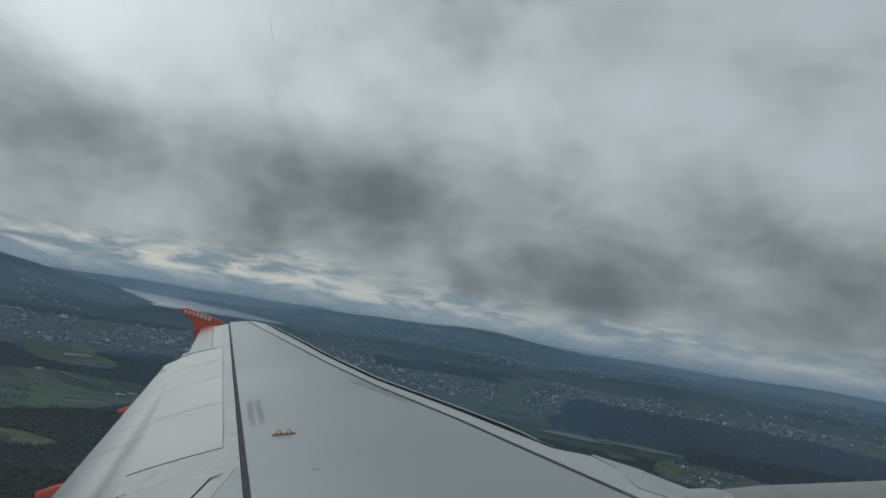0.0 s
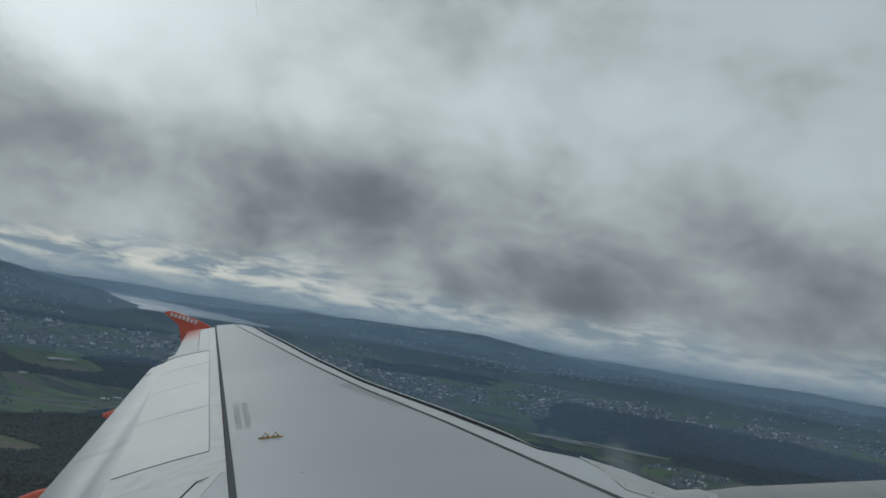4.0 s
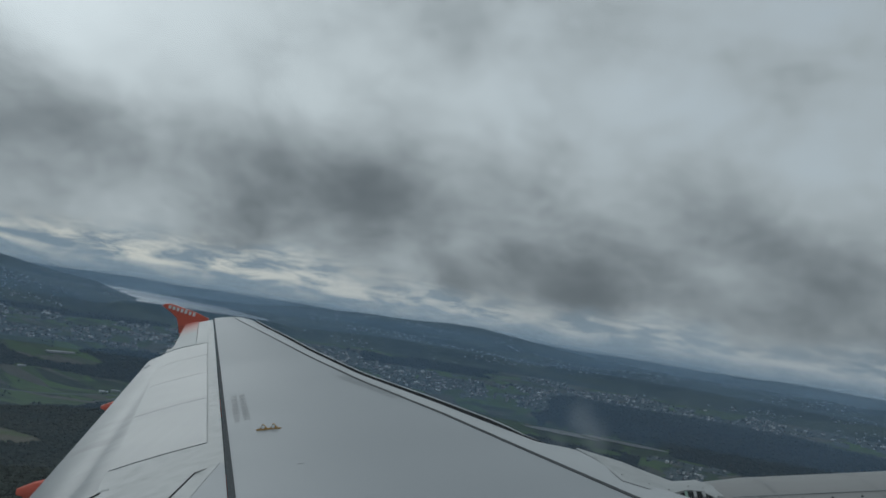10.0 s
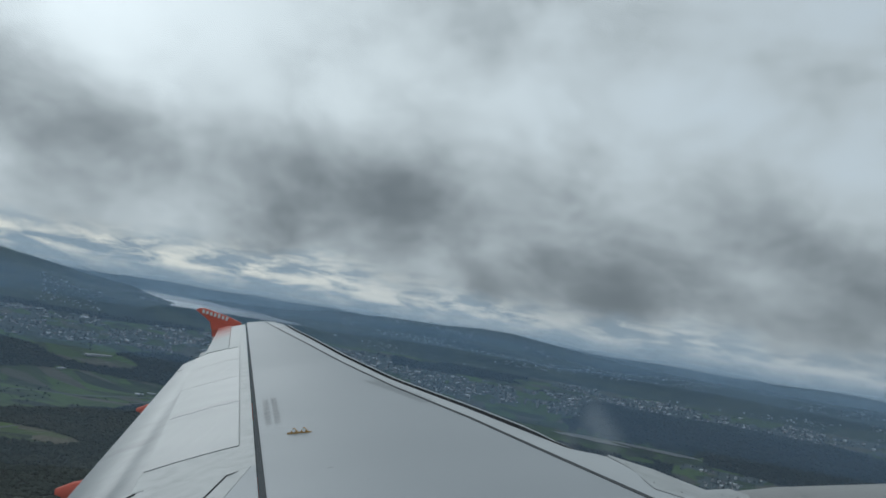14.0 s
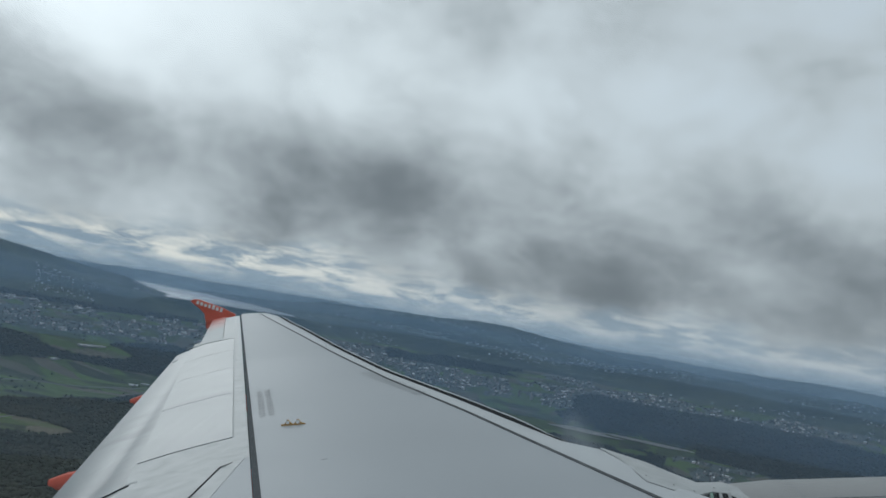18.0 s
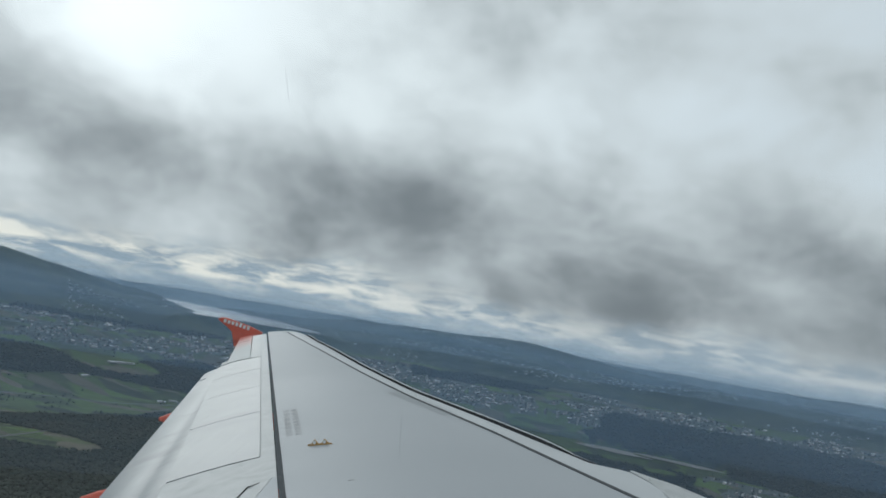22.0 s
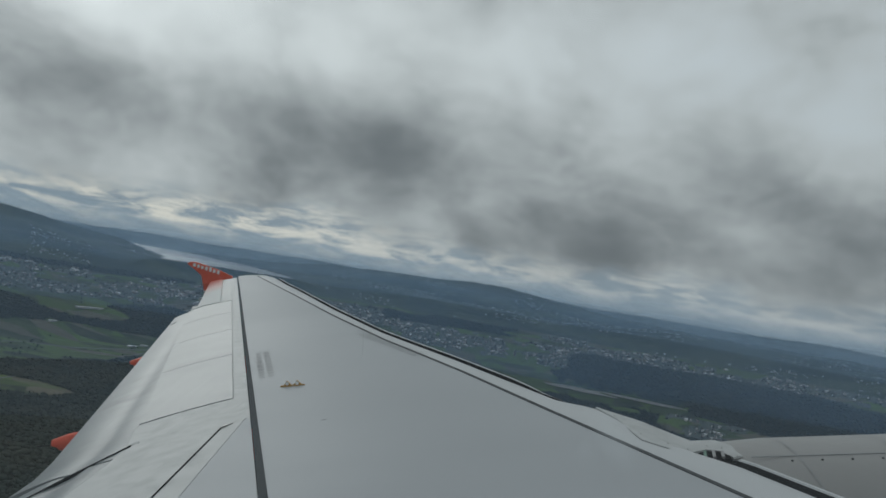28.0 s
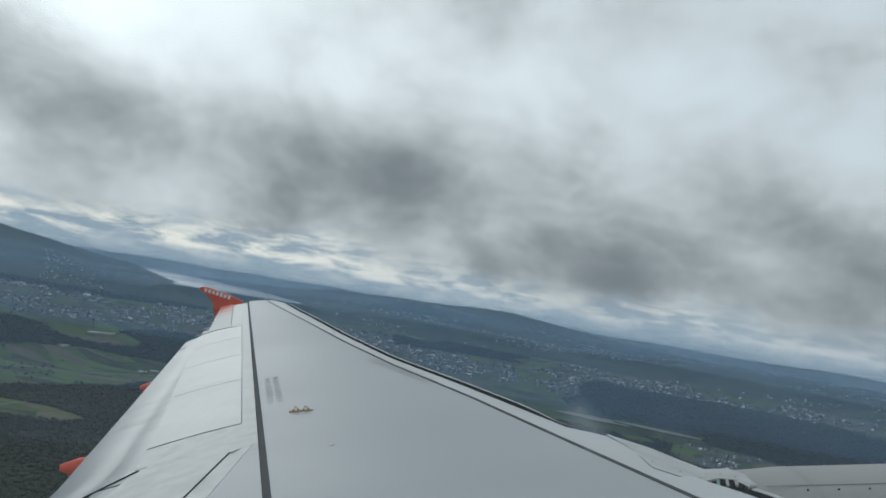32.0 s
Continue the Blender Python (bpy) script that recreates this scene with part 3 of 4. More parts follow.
def fairing(y, length, x_tail, z_tail, tall):
    """Flap track fairing: a slim canoe under the flap with a blunt orange tail."""
    bm = bmesh.new()
    rings = []
    for i in range(13):
        f = i / 12
        r = tall * (0.35 + 0.65 * min(1.0, f / 0.25) ** 0.7)
        x = x_tail + length * f
        drop = 0.22 * max(0.0, f - 0.12)
        rings.append([bm.verts.new((x + 0.05 * (math.sin(a) < 0) * (i == 0), y + r * 0.55 * math.cos(a), z_tail - drop + r * math.sin(a))) for a in [k * math.tau / 12 for k in range(12)]])
    for a, b in zip(rings, rings[1:]):
        for k in range(12):
            bm.faces.new((a[k], a[(k + 1) % 12], b[(k + 1) % 12], b[k]))
    bm.faces.new(rings[0]), bm.faces.new(rings[-1][::-1])
    ob = part("flap_fairing", bm, M_ORANGE, airliner, "orange tail of a flap track fairing", True)
    wick = bmesh.new()
    bmesh.ops.create_cone(wick, cap_ends=True, segments=5, radius1=0.006, radius2=0.003, depth=0.16, matrix=Matrix.Translation((x_tail - 0.07, y, z_tail)) @ Matrix.Rotation(math.pi / 2, 4, "Y"))
    part("static_wick", wick, M_BLACK, ob)


fairing(10.45, 1.7, -7.71, 0.640, 0.11)
fairing(7.45, 2.0, -6.86, 0.355, 0.135)

# escape-rope fitting: two loops on a common foot
hook = []
bm = bmesh.new()
pts_ = 36
for k in range(pts_ + 1):
    s = -1 + 2 * k / pts_
    h = 0.012 + 0.035 * (math.exp(-((abs(s) - 0.42) / 0.2) ** 2))
    hook.append((0.10 * s, h))
base = on_wing(-4.57, 7.11)
turn = Matrix.Rotation(radians(-4), 4, "Z")
ringv = []
for s, h in hook:
    quad = []
    for dy, hh in ((-0.008, 0.0), (0.008, 0.0), (0.008, h), (-0.008, h)):
        quad.append(bm.verts.new(base + turn @ Vector((s, dy, hh - 0.002 - 0.02 * s))))
    ringv.append(quad)
for a, b in zip(ringv, ringv[1:]):
    for k in range(4):
        bm.faces.new((a[k], a[(k + 1) % 4], b[(k + 1) % 4], b[k]))
bm.faces.new(ringv[0]), bm.faces.new(ringv[-1][::-1])
fitting = part("rope_fitting", bm, M_BRASS, airliner, "ochre double-loop rope fitting")
for s in (-0.042, 0.042):
    bm = bmesh.new()
    bmesh.ops.create_circle(bm, cap_ends=True, radius=0.015, segments=14, matrix=Matrix.Translation(base + turn @ Vector((s, -0.0095, 0.024 - 0.02 * s))) @ Matrix.Rotation(math.pi / 2, 4, "X"))
    ret = bmesh.ops.extrude_face_region(bm, geom=bm.faces[:])
    bmesh.ops.translate(bm, vec=(0, 0.019, 0), verts=[v for v in ret["geom"] if isinstance(v, bmesh.types.BMVert)])
    part("loop_eye", bm, M_LETTER, fitting, "pale opening of the loop")

# stencilled notices that cannot be read: rows of short bars
def stencil(corner_a, corner_b, across, lines, bars, seed, ink):
    rnd = random.Random(seed)
    for i in range(lines):
        bm = bmesh.new()
        f = (i + 0.5) / lines
        k = 0
        while k < bars:
            n_ = rnd.choice((1, 2, 2, 3))
            for b in range(n_):
                if k + b >= bars:
                    break
                s0, s1 = (k + b + 0.12) / bars, (k + b + 0.85) / bars
                pts = []
                for s, w in ((s0, 0.1), (s1, 0.1), (s1, 0.8), (s0, 0.8)):
                    p = Vector(corner_a).lerp(Vector(corner_b), s) + Vector(across) * ((i + w) / lines)
                    pts.append(bm.verts.new(on_wing(p.x, p.y, 0.003)))
                bm.faces.new(pts)
            k += n_ + 1
        tagged(part("stencil_line", bm, ink, airliner, "line of small grey stencilled marks"), kind="stuff")


stencil((-5.36, 8.53), (-4.98, 7.48), (0.15, 0.05), 2, 24, 4, M_STENCIL)
stencil((-4.42, 9.15), (-3.66, 7.95), (0.14, 0.10), 3, 30, 9, M_FAINT)

# pylon, engine and the apron ahead of the wing
bm = bmesh.new()
rings = []
PROFILE = ((2.6, 0.86), (2.45, 0.98), (2.1, 1.04), (1.2, 1.07), (0.2, 1.06), (-0.6, 1.055), (-1.35, 1.055), (-1.9, 1.02), (-2.3, 0.92))
for x, r in PROFILE:
    rings.append([bm.verts.new((x, 5.75 + r * math.cos(a), -0.735 + r * math.sin(a) - 0.065 * (x + 1.5))) for a in [k * math.tau / 48 for k in range(48)]])
for a, b in zip(rings, rings[1:]):
    for k in range(48):
        bm.faces.new((a[k], a[(k + 1) % 48], b[(k + 1) % 48], b[k]))
bm.faces.new(rings[-1])
engine = part("engine_nacelle", bm, M_NACELLE, airliner, "grey engine nacelle", True)
for x, r in ((-0.75, 1.056), (-1.30, 1.056)):
    bm = bmesh.new()
    a_ = [[bm.verts.new((x + dx, 5.75 + (r + 0.004) * math.cos(k * math.tau / 64), -0.735 - 0.065 * (x + 1.5) + (r + 0.004) * math.sin(k * math.tau / 64))) for k in range(64)] for dx in (-0.003, 0.003)]
    for k in range(64):
        bm.faces.new((a_[0][k], a_[0][(k + 1) % 64], a_[1][(k + 1) % 64], a_[1][k]))
    part("cowl_joint", bm, M_STENCIL, engine)


def loft(name, sections, mat, label="", sharp=False):
    """Skin over cross-sections with the same number of points."""
    bm = bmesh.new()
    rings = [[bm.verts.new(p) for p in s] for s in sections]
    n_ = len(rings[0])
    for a, b in zip(rings, rings[1:]):
        for k in range(n_):
            bm.faces.new((a[k], a[(k + 1) % n_], b[(k + 1) % n_], b[k]))
    bm.faces.new(rings[0]), bm.faces.new(rings[-1][::-1])
    return part(name, bm, mat, airliner, label, not sharp)


def arch(x, y, half, top_z, low_z, n_=14, power=3.0):
    out = []
    for k in range(n_ + 1):
        a = math.pi * k / n_
        c, s = math.cos(a), math.sin(a)
        out.append((x, y + half * math.copysign(abs(c) ** (2 / power), c), low_z + (top_z - low_z) * abs(s) ** (2 / power)))
    return out


loft("pylon", [arch(-2.4, 5.95, 0.30, 0.20, -0.2), arch(-2.0, 5.90, 0.26, 0.26, -0.2), arch(-1.75, 5.86, 0.22, 0.29, -0.2), arch(-1.58, 5.82, 0.20, 0.27, -0.3),
               arch(-1.48, 5.80, 0.18, 0.18, -0.4), arch(-0.6, 5.75, 0.16, 0.05, -0.4)], M_WHITE, "white engine pylon fairing")
# white apron that carries the wing's nose over to the pylon: inner edge and outer edge of its skin
INNER = ((-2.27, 6.44), (-2.19, 6.08), (-2.14, 5.60), (-2.03, 5.46), (-1.89, 5.62), (-1.77, 5.68), (-1.70, 5.65), (-1.66, 5.53))
OUTER = ((-2.262, 6.455, 0.434), (-2.20, 6.44, 0.434), (-2.02, 6.22, 0.398), (-1.88, 6.02, 0.358), (-1.79, 5.91, 0.333), (-1.66, 5.87, 0.336), (-1.58, 5.82, 0.31), (-1.52, 5.70, 0.26))


def nose_z(x, y):
    """Upper surface of the fixed nose ahead of the slat line."""
    back = on_wing(slat_line(y), y, -0.002)
    g = min(max((x - back.x) / (slot_line(y) - back.x), 0.0), 1.0)
    return back.z + (slot_z(y) - back.z) * g ** 1.8


apron = []
for k, ((xi, yi), (xo, yo, zo)) in enumerate(zip(INNER, OUTER)):
    zi = (nose_z(xi, yi) + 0.002) if k < 4 else 0.352 - 0.006 * (k - 4)
    row = []
    for j in range(6):
        g = j / 5
        px, py = xi + (xo - xi) * g, yi + (yo - yi) * g
        pz = zi + (zo - zi) * g + 0.012 * math.sin(math.pi * g)
        if k < 4 and px < slot_line(py) + 0.03:
            pz = max(pz, nose_z(px, py) + 0.003)
        row.append(Vector((px, py, pz)))
    row.append(Vector((xo + 0.02, yo + 0.04, zo - 0.10)))
    apron.append(row)
part("apron", slab(apron, 0.012), M_STRIP, airliner, "white fairing from the wing's nose to the pylon", True)
joint = [[row[0] + Vector((dx, 0, 0.0015)) for dx in (-0.003, 0.003)] for row in apron[:5]]
part("apron_joint", slab(joint, 0.004), M_STENCIL, airliner)
for k in range(1, 8):
    bm = bmesh.new()
    p = apron[k][1]
    bmesh.ops.create_cone(bm, cap_ends=True, segments=8, radius1=0.005, radius2=0.004, depth=0.004, matrix=Matrix.Translation(p + Vector((0, 0, 0.004))))
    part("screw", bm, M_STEEL, airliner)

# solid black block in place of the shaded hollow under the apron's lip, with ribs
HOLLOW = ((-1.88, 5.60), (-1.77, 5.665), (-1.705, 5.63), (-1.675, 5.53), (-1.70, 5.485), (-1.79, 5.52))
bm = bmesh.new()
upper = [bm.verts.new((x, y, 0.343)) for x, y in HOLLOW]
under = [bm.verts.new((x, y, 0.20)) for x, y in HOLLOW]
bm.faces.new(upper), bm.faces.new(under[::-1])
for k in range(len(HOLLOW)):
    j = (k + 1) % len(HOLLOW)
    bm.faces.new((upper[k], upper[j], under[j], under[k]))
part("pylon_recess", bm, M_BLACK, airliner, "black block standing in for the shaded hollow under the apron")
for k in range(3):
    bm = bmesh.new()
    add_box(bm, (-0.008, -0.055, 0.0), (0.008, 0.055, 0.012), Matrix.Translation((-1.80 + 0.045 * k, 5.585 - 0.012 * k, 0.342)) @ Matrix.Rotation(radians(-14), 4, "Z"))
    part("recess_rib", bm, M_STEEL if k else M_GREEN, airliner)

# joint and rivets along the engine cowl
cowl = []
for i in range(25):
    x = -1.55 + 3.6 * i / 24
    a = math.pi / 2 + 0.16
    r = 1.058
    cowl.append([Vector((x, 5.75 + r * math.cos(a + da), -0.735 - 0.065 * (x + 1.5) + r * math.sin(a + da))) for da in (-0.003, 0.003)])
part("cowl_joint", slab(cowl, 0.004), M_STENCIL, engine)
for i in range(9):
    x, a, r = -1.35 + 0.16 * i, math.pi / 2 + 0.21, 1.055
    bm = bmesh.new()
    bmesh.ops.create_cone(bm, cap_ends=True, segments=8, radius1=0.007, radius2=0.006, depth=0.008, matrix=Matrix.Translation((x, 5.75 + r * math.cos(a), -0.735 - 0.065 * (x + 1.5) + r * math.sin(a))))
    part("rivet", bm, M_SEAL, engine)

# fuselage with one cabin window
HULL_Y, HULL_Z, HULL_R = -0.17, 1.30, 1.95
WIN_X, WIN_Z = -2.87, 1.75


def hull_y(z, inset=0.0):
    return HULL_Y + math.sqrt((HULL_R - inset) ** 2 - (z - HULL_Z) ** 2)


def opening(half_w, half_h, inset, n_=64, p=2.4):
    out = []
    for k in range(n_):
        a = math.tau * k / n_
        c, s = math.cos(a), math.sin(a)
        x = WIN_X + half_w * math.copysign(abs(c) ** (2 / p), c)
        z = WIN_Z + half_h * math.copysign(abs(s) ** (2 / p), s)
        out.append(Vector((x, hull_y(z, inset), z)))
    return out


def frame_ring(name, loops, mat, label=""):
    bm = bmesh.new()
    rings = [[bm.verts.new(p) for p in loop] for loop in loops]
    n_ = len(rings[0])
    for a, b in zip(rings, rings[1:]):
        for k in range(n_):
            bm.faces.new((a[k], a[(k + 1) % n_], b[(k + 1) % n_], b[k]))
    return part(name, bm, mat, airliner, label, True)


def patch_edge(inset, n_=64):
    """The rectangle round the window, walked by angle like opening()."""
    out = []
    for k in range(n_):
        a = math.tau * k / n_
        c, s = math.cos(a), math.sin(a)
        m = max(abs(c) / 0.34, abs(s) / 0.36)
        x, z = WIN_X + c / m, WIN_Z + s / m
        out.append(Vector((x, hull_y(z, inset), z)))
    return out


frame_ring("window_skin", [patch_edge(0), opening(0.215, 0.240, 0)], M_HULL, "white fuselage skin round the window")
frame_ring("window_gasket", [opening(0.215, 0.240, 0), opening(0.160, 0.206, 0.020), opening(0.158, 0.203, 0.026), opening(0.145, 0.194, 0.05)], M_GASKET, "black window gasket")
frame_ring("window_bezel", [opening(0.145, 0.194, 0.05), opening(0.146, 0.197, 0.056), opening(0.150, 0.201, 0.072), opening(0.159, 0.209, 0.090), opening(0.174, 0.222, 0.106), opening(0.194, 0.242, 0.117), opening(0.220, 0.265, 0.123), patch_edge(0.125)], M_CABIN, "beige cabin window surround")


def pane_material():
    """Acrylic with fine scratches and a thin veil, added as haze, that scatters a little daylight."""
    def build(n):
        where = n.put("ShaderNodeTexCoord", 3)
        # Faint veil over the whole pane, added to lift dark tones like haze.
        film = n.ramp(n.noise(where, 9, 4, 0.6), 0.3, 0.8, 0.040, 0.068)
        for sx, sz, size, much in ((-2.8505, 1.6265, 0.0042, 0.13), (-2.8475, 1.6220, 0.0040, 0.12), (-2.8565, 1.6225, 0.003, 0.06)):
            away = n.vec("LENGTH", n.vec("MULTIPLY", n.vec("SUBTRACT", where, (sx, 0, sz)), (1, 0, 0.75)))
            film = n.math("ADD", film, n.ramp(away, size, size * 0.25, 0.0, much))
        # two hair scratches
        across, up = n.put("ShaderNodeSeparateXYZ", 0, i0=where), n.put("ShaderNodeSeparateXYZ", 2, i0=where)
        for x0, z0, lean, tall in ((-2.9173, 1.7355, 0.06, 0.0040), (-2.9042, 1.6555, 0.22, 0.0065)):
            rise = n.math("SUBTRACT", up, z0)
            side = n.math("ABSOLUTE", n.math("SUBTRACT", n.math("SUBTRACT", across, x0), n.math("MULTIPLY", rise, lean)))
            line = n.math("MULTIPLY", n.ramp(side, 0.00022, 0.00005, 0.0, 0.10), n.ramp(n.math("ABSOLUTE", rise), tall, tall * 0.5))
            film = n.math("ADD", film, line)
        clear = n.put("ShaderNodeBsdfTransparent", Color=rgb(0.985, 0.99, 0.99))
        scatter_veil = n.put("ShaderNodeBsdfTranslucent", Color=rgb(0.78, 0.84, 0.88))
        return n.put("ShaderNodeMixShader", i0=film, i1=clear, i2=scatter_veil)
    return material("veiled_window_acrylic", build)


bm = bmesh.new()
loop = opening(0.172, 0.205, 0.018)
hub = bm.verts.new((WIN_X, hull_y(WIN_Z, 0.018), WIN_Z))
ring = [bm.verts.new(p) for p in loop]
mid_ring = [bm.verts.new(Vector((WIN_X + (p.x - WIN_X) * 0.5, 0, WIN_Z + (p.z - WIN_Z) * 0.5))) for p in loop]
for v in mid_ring:
    v.co.y = hull_y(v.co.z, 0.018)
for k in range(len(loop)):
    j = (k + 1) % len(loop)
    bm.faces.new((ring[k], ring[j], mid_ring[j], mid_ring[k]))
    bm.faces.new((mid_ring[k], mid_ring[j], hub))
pane = part("window_pane", bm, pane_material(), airliner, "clear acrylic window pane with a faint added veil", True)
pane.visible_shadow = False

hull = bmesh.new()
def tube(bm, radius, x0, x1):
    """The hull's barrel, open at the near window and at the row of windows across the cabin."""
    rows_of = [WIN_X + 0.8 * k for k in range(-12, 14)]
    xs = sorted([x0, x1, WIN_X - 0.34, WIN_X + 0.34] + [x + d for x in rows_of for d in (-0.13, 0.13)])
    z0, z1 = WIN_Z - 0.36, WIN_Z + 0.36
    a0, a1 = math.asin((z0 - HULL_Z) / radius), math.asin((z1 - HULL_Z) / radius)
    angles = [a0, a1] + [a1 + (math.tau - (a1 - a0)) * k / 40 for k in range(1, 40)]
    across = math.pi - math.asin((WIN_Z - HULL_Z) / radius)
    row_k = max(k for k in range(1, 41) if angles[k] <= across)
    ring = [[bm.verts.new((x, HULL_Y + radius * math.cos(a), HULL_Z + radius * math.sin(a))) for a in angles] for x in xs]
    for i in range(len(xs) - 1):
        middle = (xs[i] + xs[i + 1]) / 2
        at_window = any(abs(middle - x) < 0.05 for x in rows_of)
        for k in range(len(angles)):
            if (k == 0 and abs(middle - WIN_X) < 0.34) or (k == row_k and at_window):
                continue
            bm.faces.new((ring[i][k], ring[i][(k + 1) % len(angles)], ring[i + 1][(k + 1) % len(angles)], ring[i + 1][k]))
    bm.faces.new(ring[0]), bm.faces.new(ring[-1][::-1])


tube(hull, HULL_R, -14.0, 9.0)
part("fuselage", hull, M_HULL, airliner, "white fuselage", True)
inner = bmesh.new()
tube(inner, HULL_R - 0.125, -13.9, 8.9)
part("cabin_lining", inner, M_CABIN, airliner, "beige cabin lining", True)

# ---------------------------------------------------------------- the land below
LATTICE = np.random.RandomState(7).rand(256, 256)


def fbm(x, y, octaves=5, gain=0.5):
    """Smooth noise in numpy, about 0 to 1."""
    total, amp, norm = 0.0, 1.0, 0.0
    x, y = np.asarray(x, float), np.asarray(y, float)
    for k in range(octaves):
        xi, yi = np.floor(x).astype(int), np.floor(y).astype(int)
        fx, fy = x - xi, y - yi
        fx, fy = fx * fx * (3 - 2 * fx), fy * fy * (3 - 2 * fy)
        g = lambda i, j: LATTICE[(xi + i) % 256, (yi + j) % 256]
        total = total + amp * ((g(0, 0) * (1 - fx) + g(1, 0) * fx) * (1 - fy) + (g(0, 1) * (1 - fx) + g(1, 1) * fx) * fy)
        norm += amp
        amp *= gain
        x, y = x * 2.03 + 17.1, y * 2.03 + 5.7
    return total / norm


def step(lo, hi, v):
    s = np.clip((np.asarray(v, float) - lo) / (hi - lo), 0, 1)
    return s * s * (3 - 2 * s)


def polar(x, y):
    """Degrees to the left of straight out, and metres along the ground."""
    return np.degrees(np.arctan2(-np.asarray(x, float), np.asarray(y, float))), np.hypot(x, y)


NEAR, BEND, SHRINK = 1.6, 1500.0, 0.75     # the plan below is drawn at a smaller reach, and scaled by these to fit the camera's view
LAKE_Z = 262.0


def reach(r):
    """Scene metres along the ground for the plan's r, fitted to the camera's view."""
    r = np.asarray(r, float)
    return np.where(r < BEND, NEAR * r, NEAR * BEND + SHRINK * (r - BEND))


def on_plan(x, y):
    """The plan's place of a place in the scene."""
    r = np.maximum(np.hypot(x, y), 1e-6)
    p = np.where(r < NEAR * BEND, r / NEAR, BEND + (r - NEAR * BEND) / SHRINK)
    return x * p / r, y * p / r, r / p


def lake_shape(a, r):
    """Above 0 inside the long lake."""
    middle = 20.3 + 6.6 * step(2450, 4900, r) + 1.6 * (fbm(r / 500, r * 0 + 3.3, 3) - 0.5)
    half = 4.7 * (1 - step(2600, 4900, r) * 0.85) + 1.8 * (fbm(r / 220, r * 0 + 9.1, 3) - 0.5)
    ends = np.minimum((r - 2450 - 90 * fbm(a / 1.6, a * 0 + 1.7, 3)) / 200, (4900 - r) / 100)
    return np.minimum(half - np.abs(a - middle), ends * 6)


PONDS = ((-9.6, 1735, 2.6, 66), (-14.0, 1745, 2.8, 46))     # middle, reach and breadth of two ponds


def one_pond(i, a, r):
    pa, pr, da, dr = PONDS[i]
    wob = 0.6 * (fbm(a * 1.1, r / 40, 3) - 0.5)
    return 1 - np.hypot((a - pa) / da, (r - pr) / dr) + wob


def pond_shape(a, r):
    return np.maximum.reduce([one_pond(i, a, r) for i in range(len(PONDS))])


CRESTS = (2560, 2900, 3280, 3720, 4300)
LONG_RIDGE = ((-60, -30, -20, -11, -6, -2, 1, 5, 9, 13, 17, 26, 60), (0, 4, 10, 30, 58, 88, 96, 78, 66, 54, 26, 8, 0))     # height of the long ridge along its run


def crest(i, a):
    """Reach of the crest of ridge i."""
    return CRESTS[i] + 190 * (fbm(a / 9 + 7 * i, a * 0 + 1.3, 3) - 0.5)


def ridge_share(a):
    """The lower ridges sink away at the lake."""
    return 0.35 + 0.65 * step(14, 6, a) + 0.5 * step(28, 34, a)


def open_terrain(x, y):
    x, y, k = on_plan(np.asarray(x, float), np.asarray(y, float))
    a, r = polar(x, y)
    z = 135 * step(1300, 2800, r)
    z = z + 34 * (fbm(x / 520, y / 520, 4) - 0.5) * step(500, 1500, r) * (1 - 0.55 * step(2300, 2800, r))
    z = z + 26 * np.exp(-((a + 24) / 16) ** 2) * np.exp(-((r - 1930) / 150) ** 2)
    # the dark hill on the left, then ridge behind ridge to the far rim
    z = z + 104 * np.exp(-((a - 47) / 13.5) ** 2) * np.exp(-((r - 3350) / 520) ** 2) * (0.75 + 0.5 * fbm(a / 9, r / 900, 4))
    for i, (tall, width) in enumerate(((18, 110), (24, 130), (34, 150))):
        z = z + tall * ridge_share(a) * (0.35 + 1.3 * fbm(a / 5.5 + 13 * i, a * 0 + 3.1 * i, 5)) * np.exp(-((r - crest(i, a)) / width) ** 2)
    z = z + (np.interp(a, *LONG_RIDGE) + 16 * (fbm(a / 2.4 + 21, r / 700, 5) - 0.5)) * np.exp(-((r - crest(3, a)) / np.where(r < crest(3, a), 420, 200)) ** 2)
    z = z + 16 * step(2400, 2800, r) * (fbm(x / 260 + 9, y / 260, 5) - 0.5)
    z = z + 30 * step(-4, -14, a) * (0.4 + 1.2 * fbm(a / 6 + 3, a * 0 + 5, 4)) * np.exp(-((r - crest(4, a)) / 160) ** 2)
    rim = 38 + 22 * step(-12, -26, a) + 26 * (fbm(a / 7 + 40, r * 0 + 2, 5) - 0.5)
    z = z + rim * step(4550, 4880, r)
    z = EYE_HEIGHT - (250 - z) * k
    wet = lake_shape(a, r)
    shore = step(0, -2.5, wet)
    return np.where(wet > -2.5, z * shore + (LAKE_Z + 1 - 6 * step(-0.6, 0.6, wet)) * (1 - shore), z)


def pond_level(i):
    pa, pr, da, dr = PONDS[i]
    rr = float(reach(pr - 0.4 * dr))
    return float(open_terrain(-rr * math.sin(radians(pa)), rr * math.cos(radians(pa))))


POND_Z = [pond_level(i) for i in range(len(PONDS))]


def terrain(x, y):
    z = open_terrain(x, y)
    px, py, _ = on_plan(np.asarray(x, float), np.asarray(y, float))
    a, r = polar(px, py)
    for i, level in enumerate(POND_Z):
        wet = step(-0.5, 0.05, one_pond(i, a, r))
        z = z * (1 - wet) + (level - 2.0) * wet
    return z


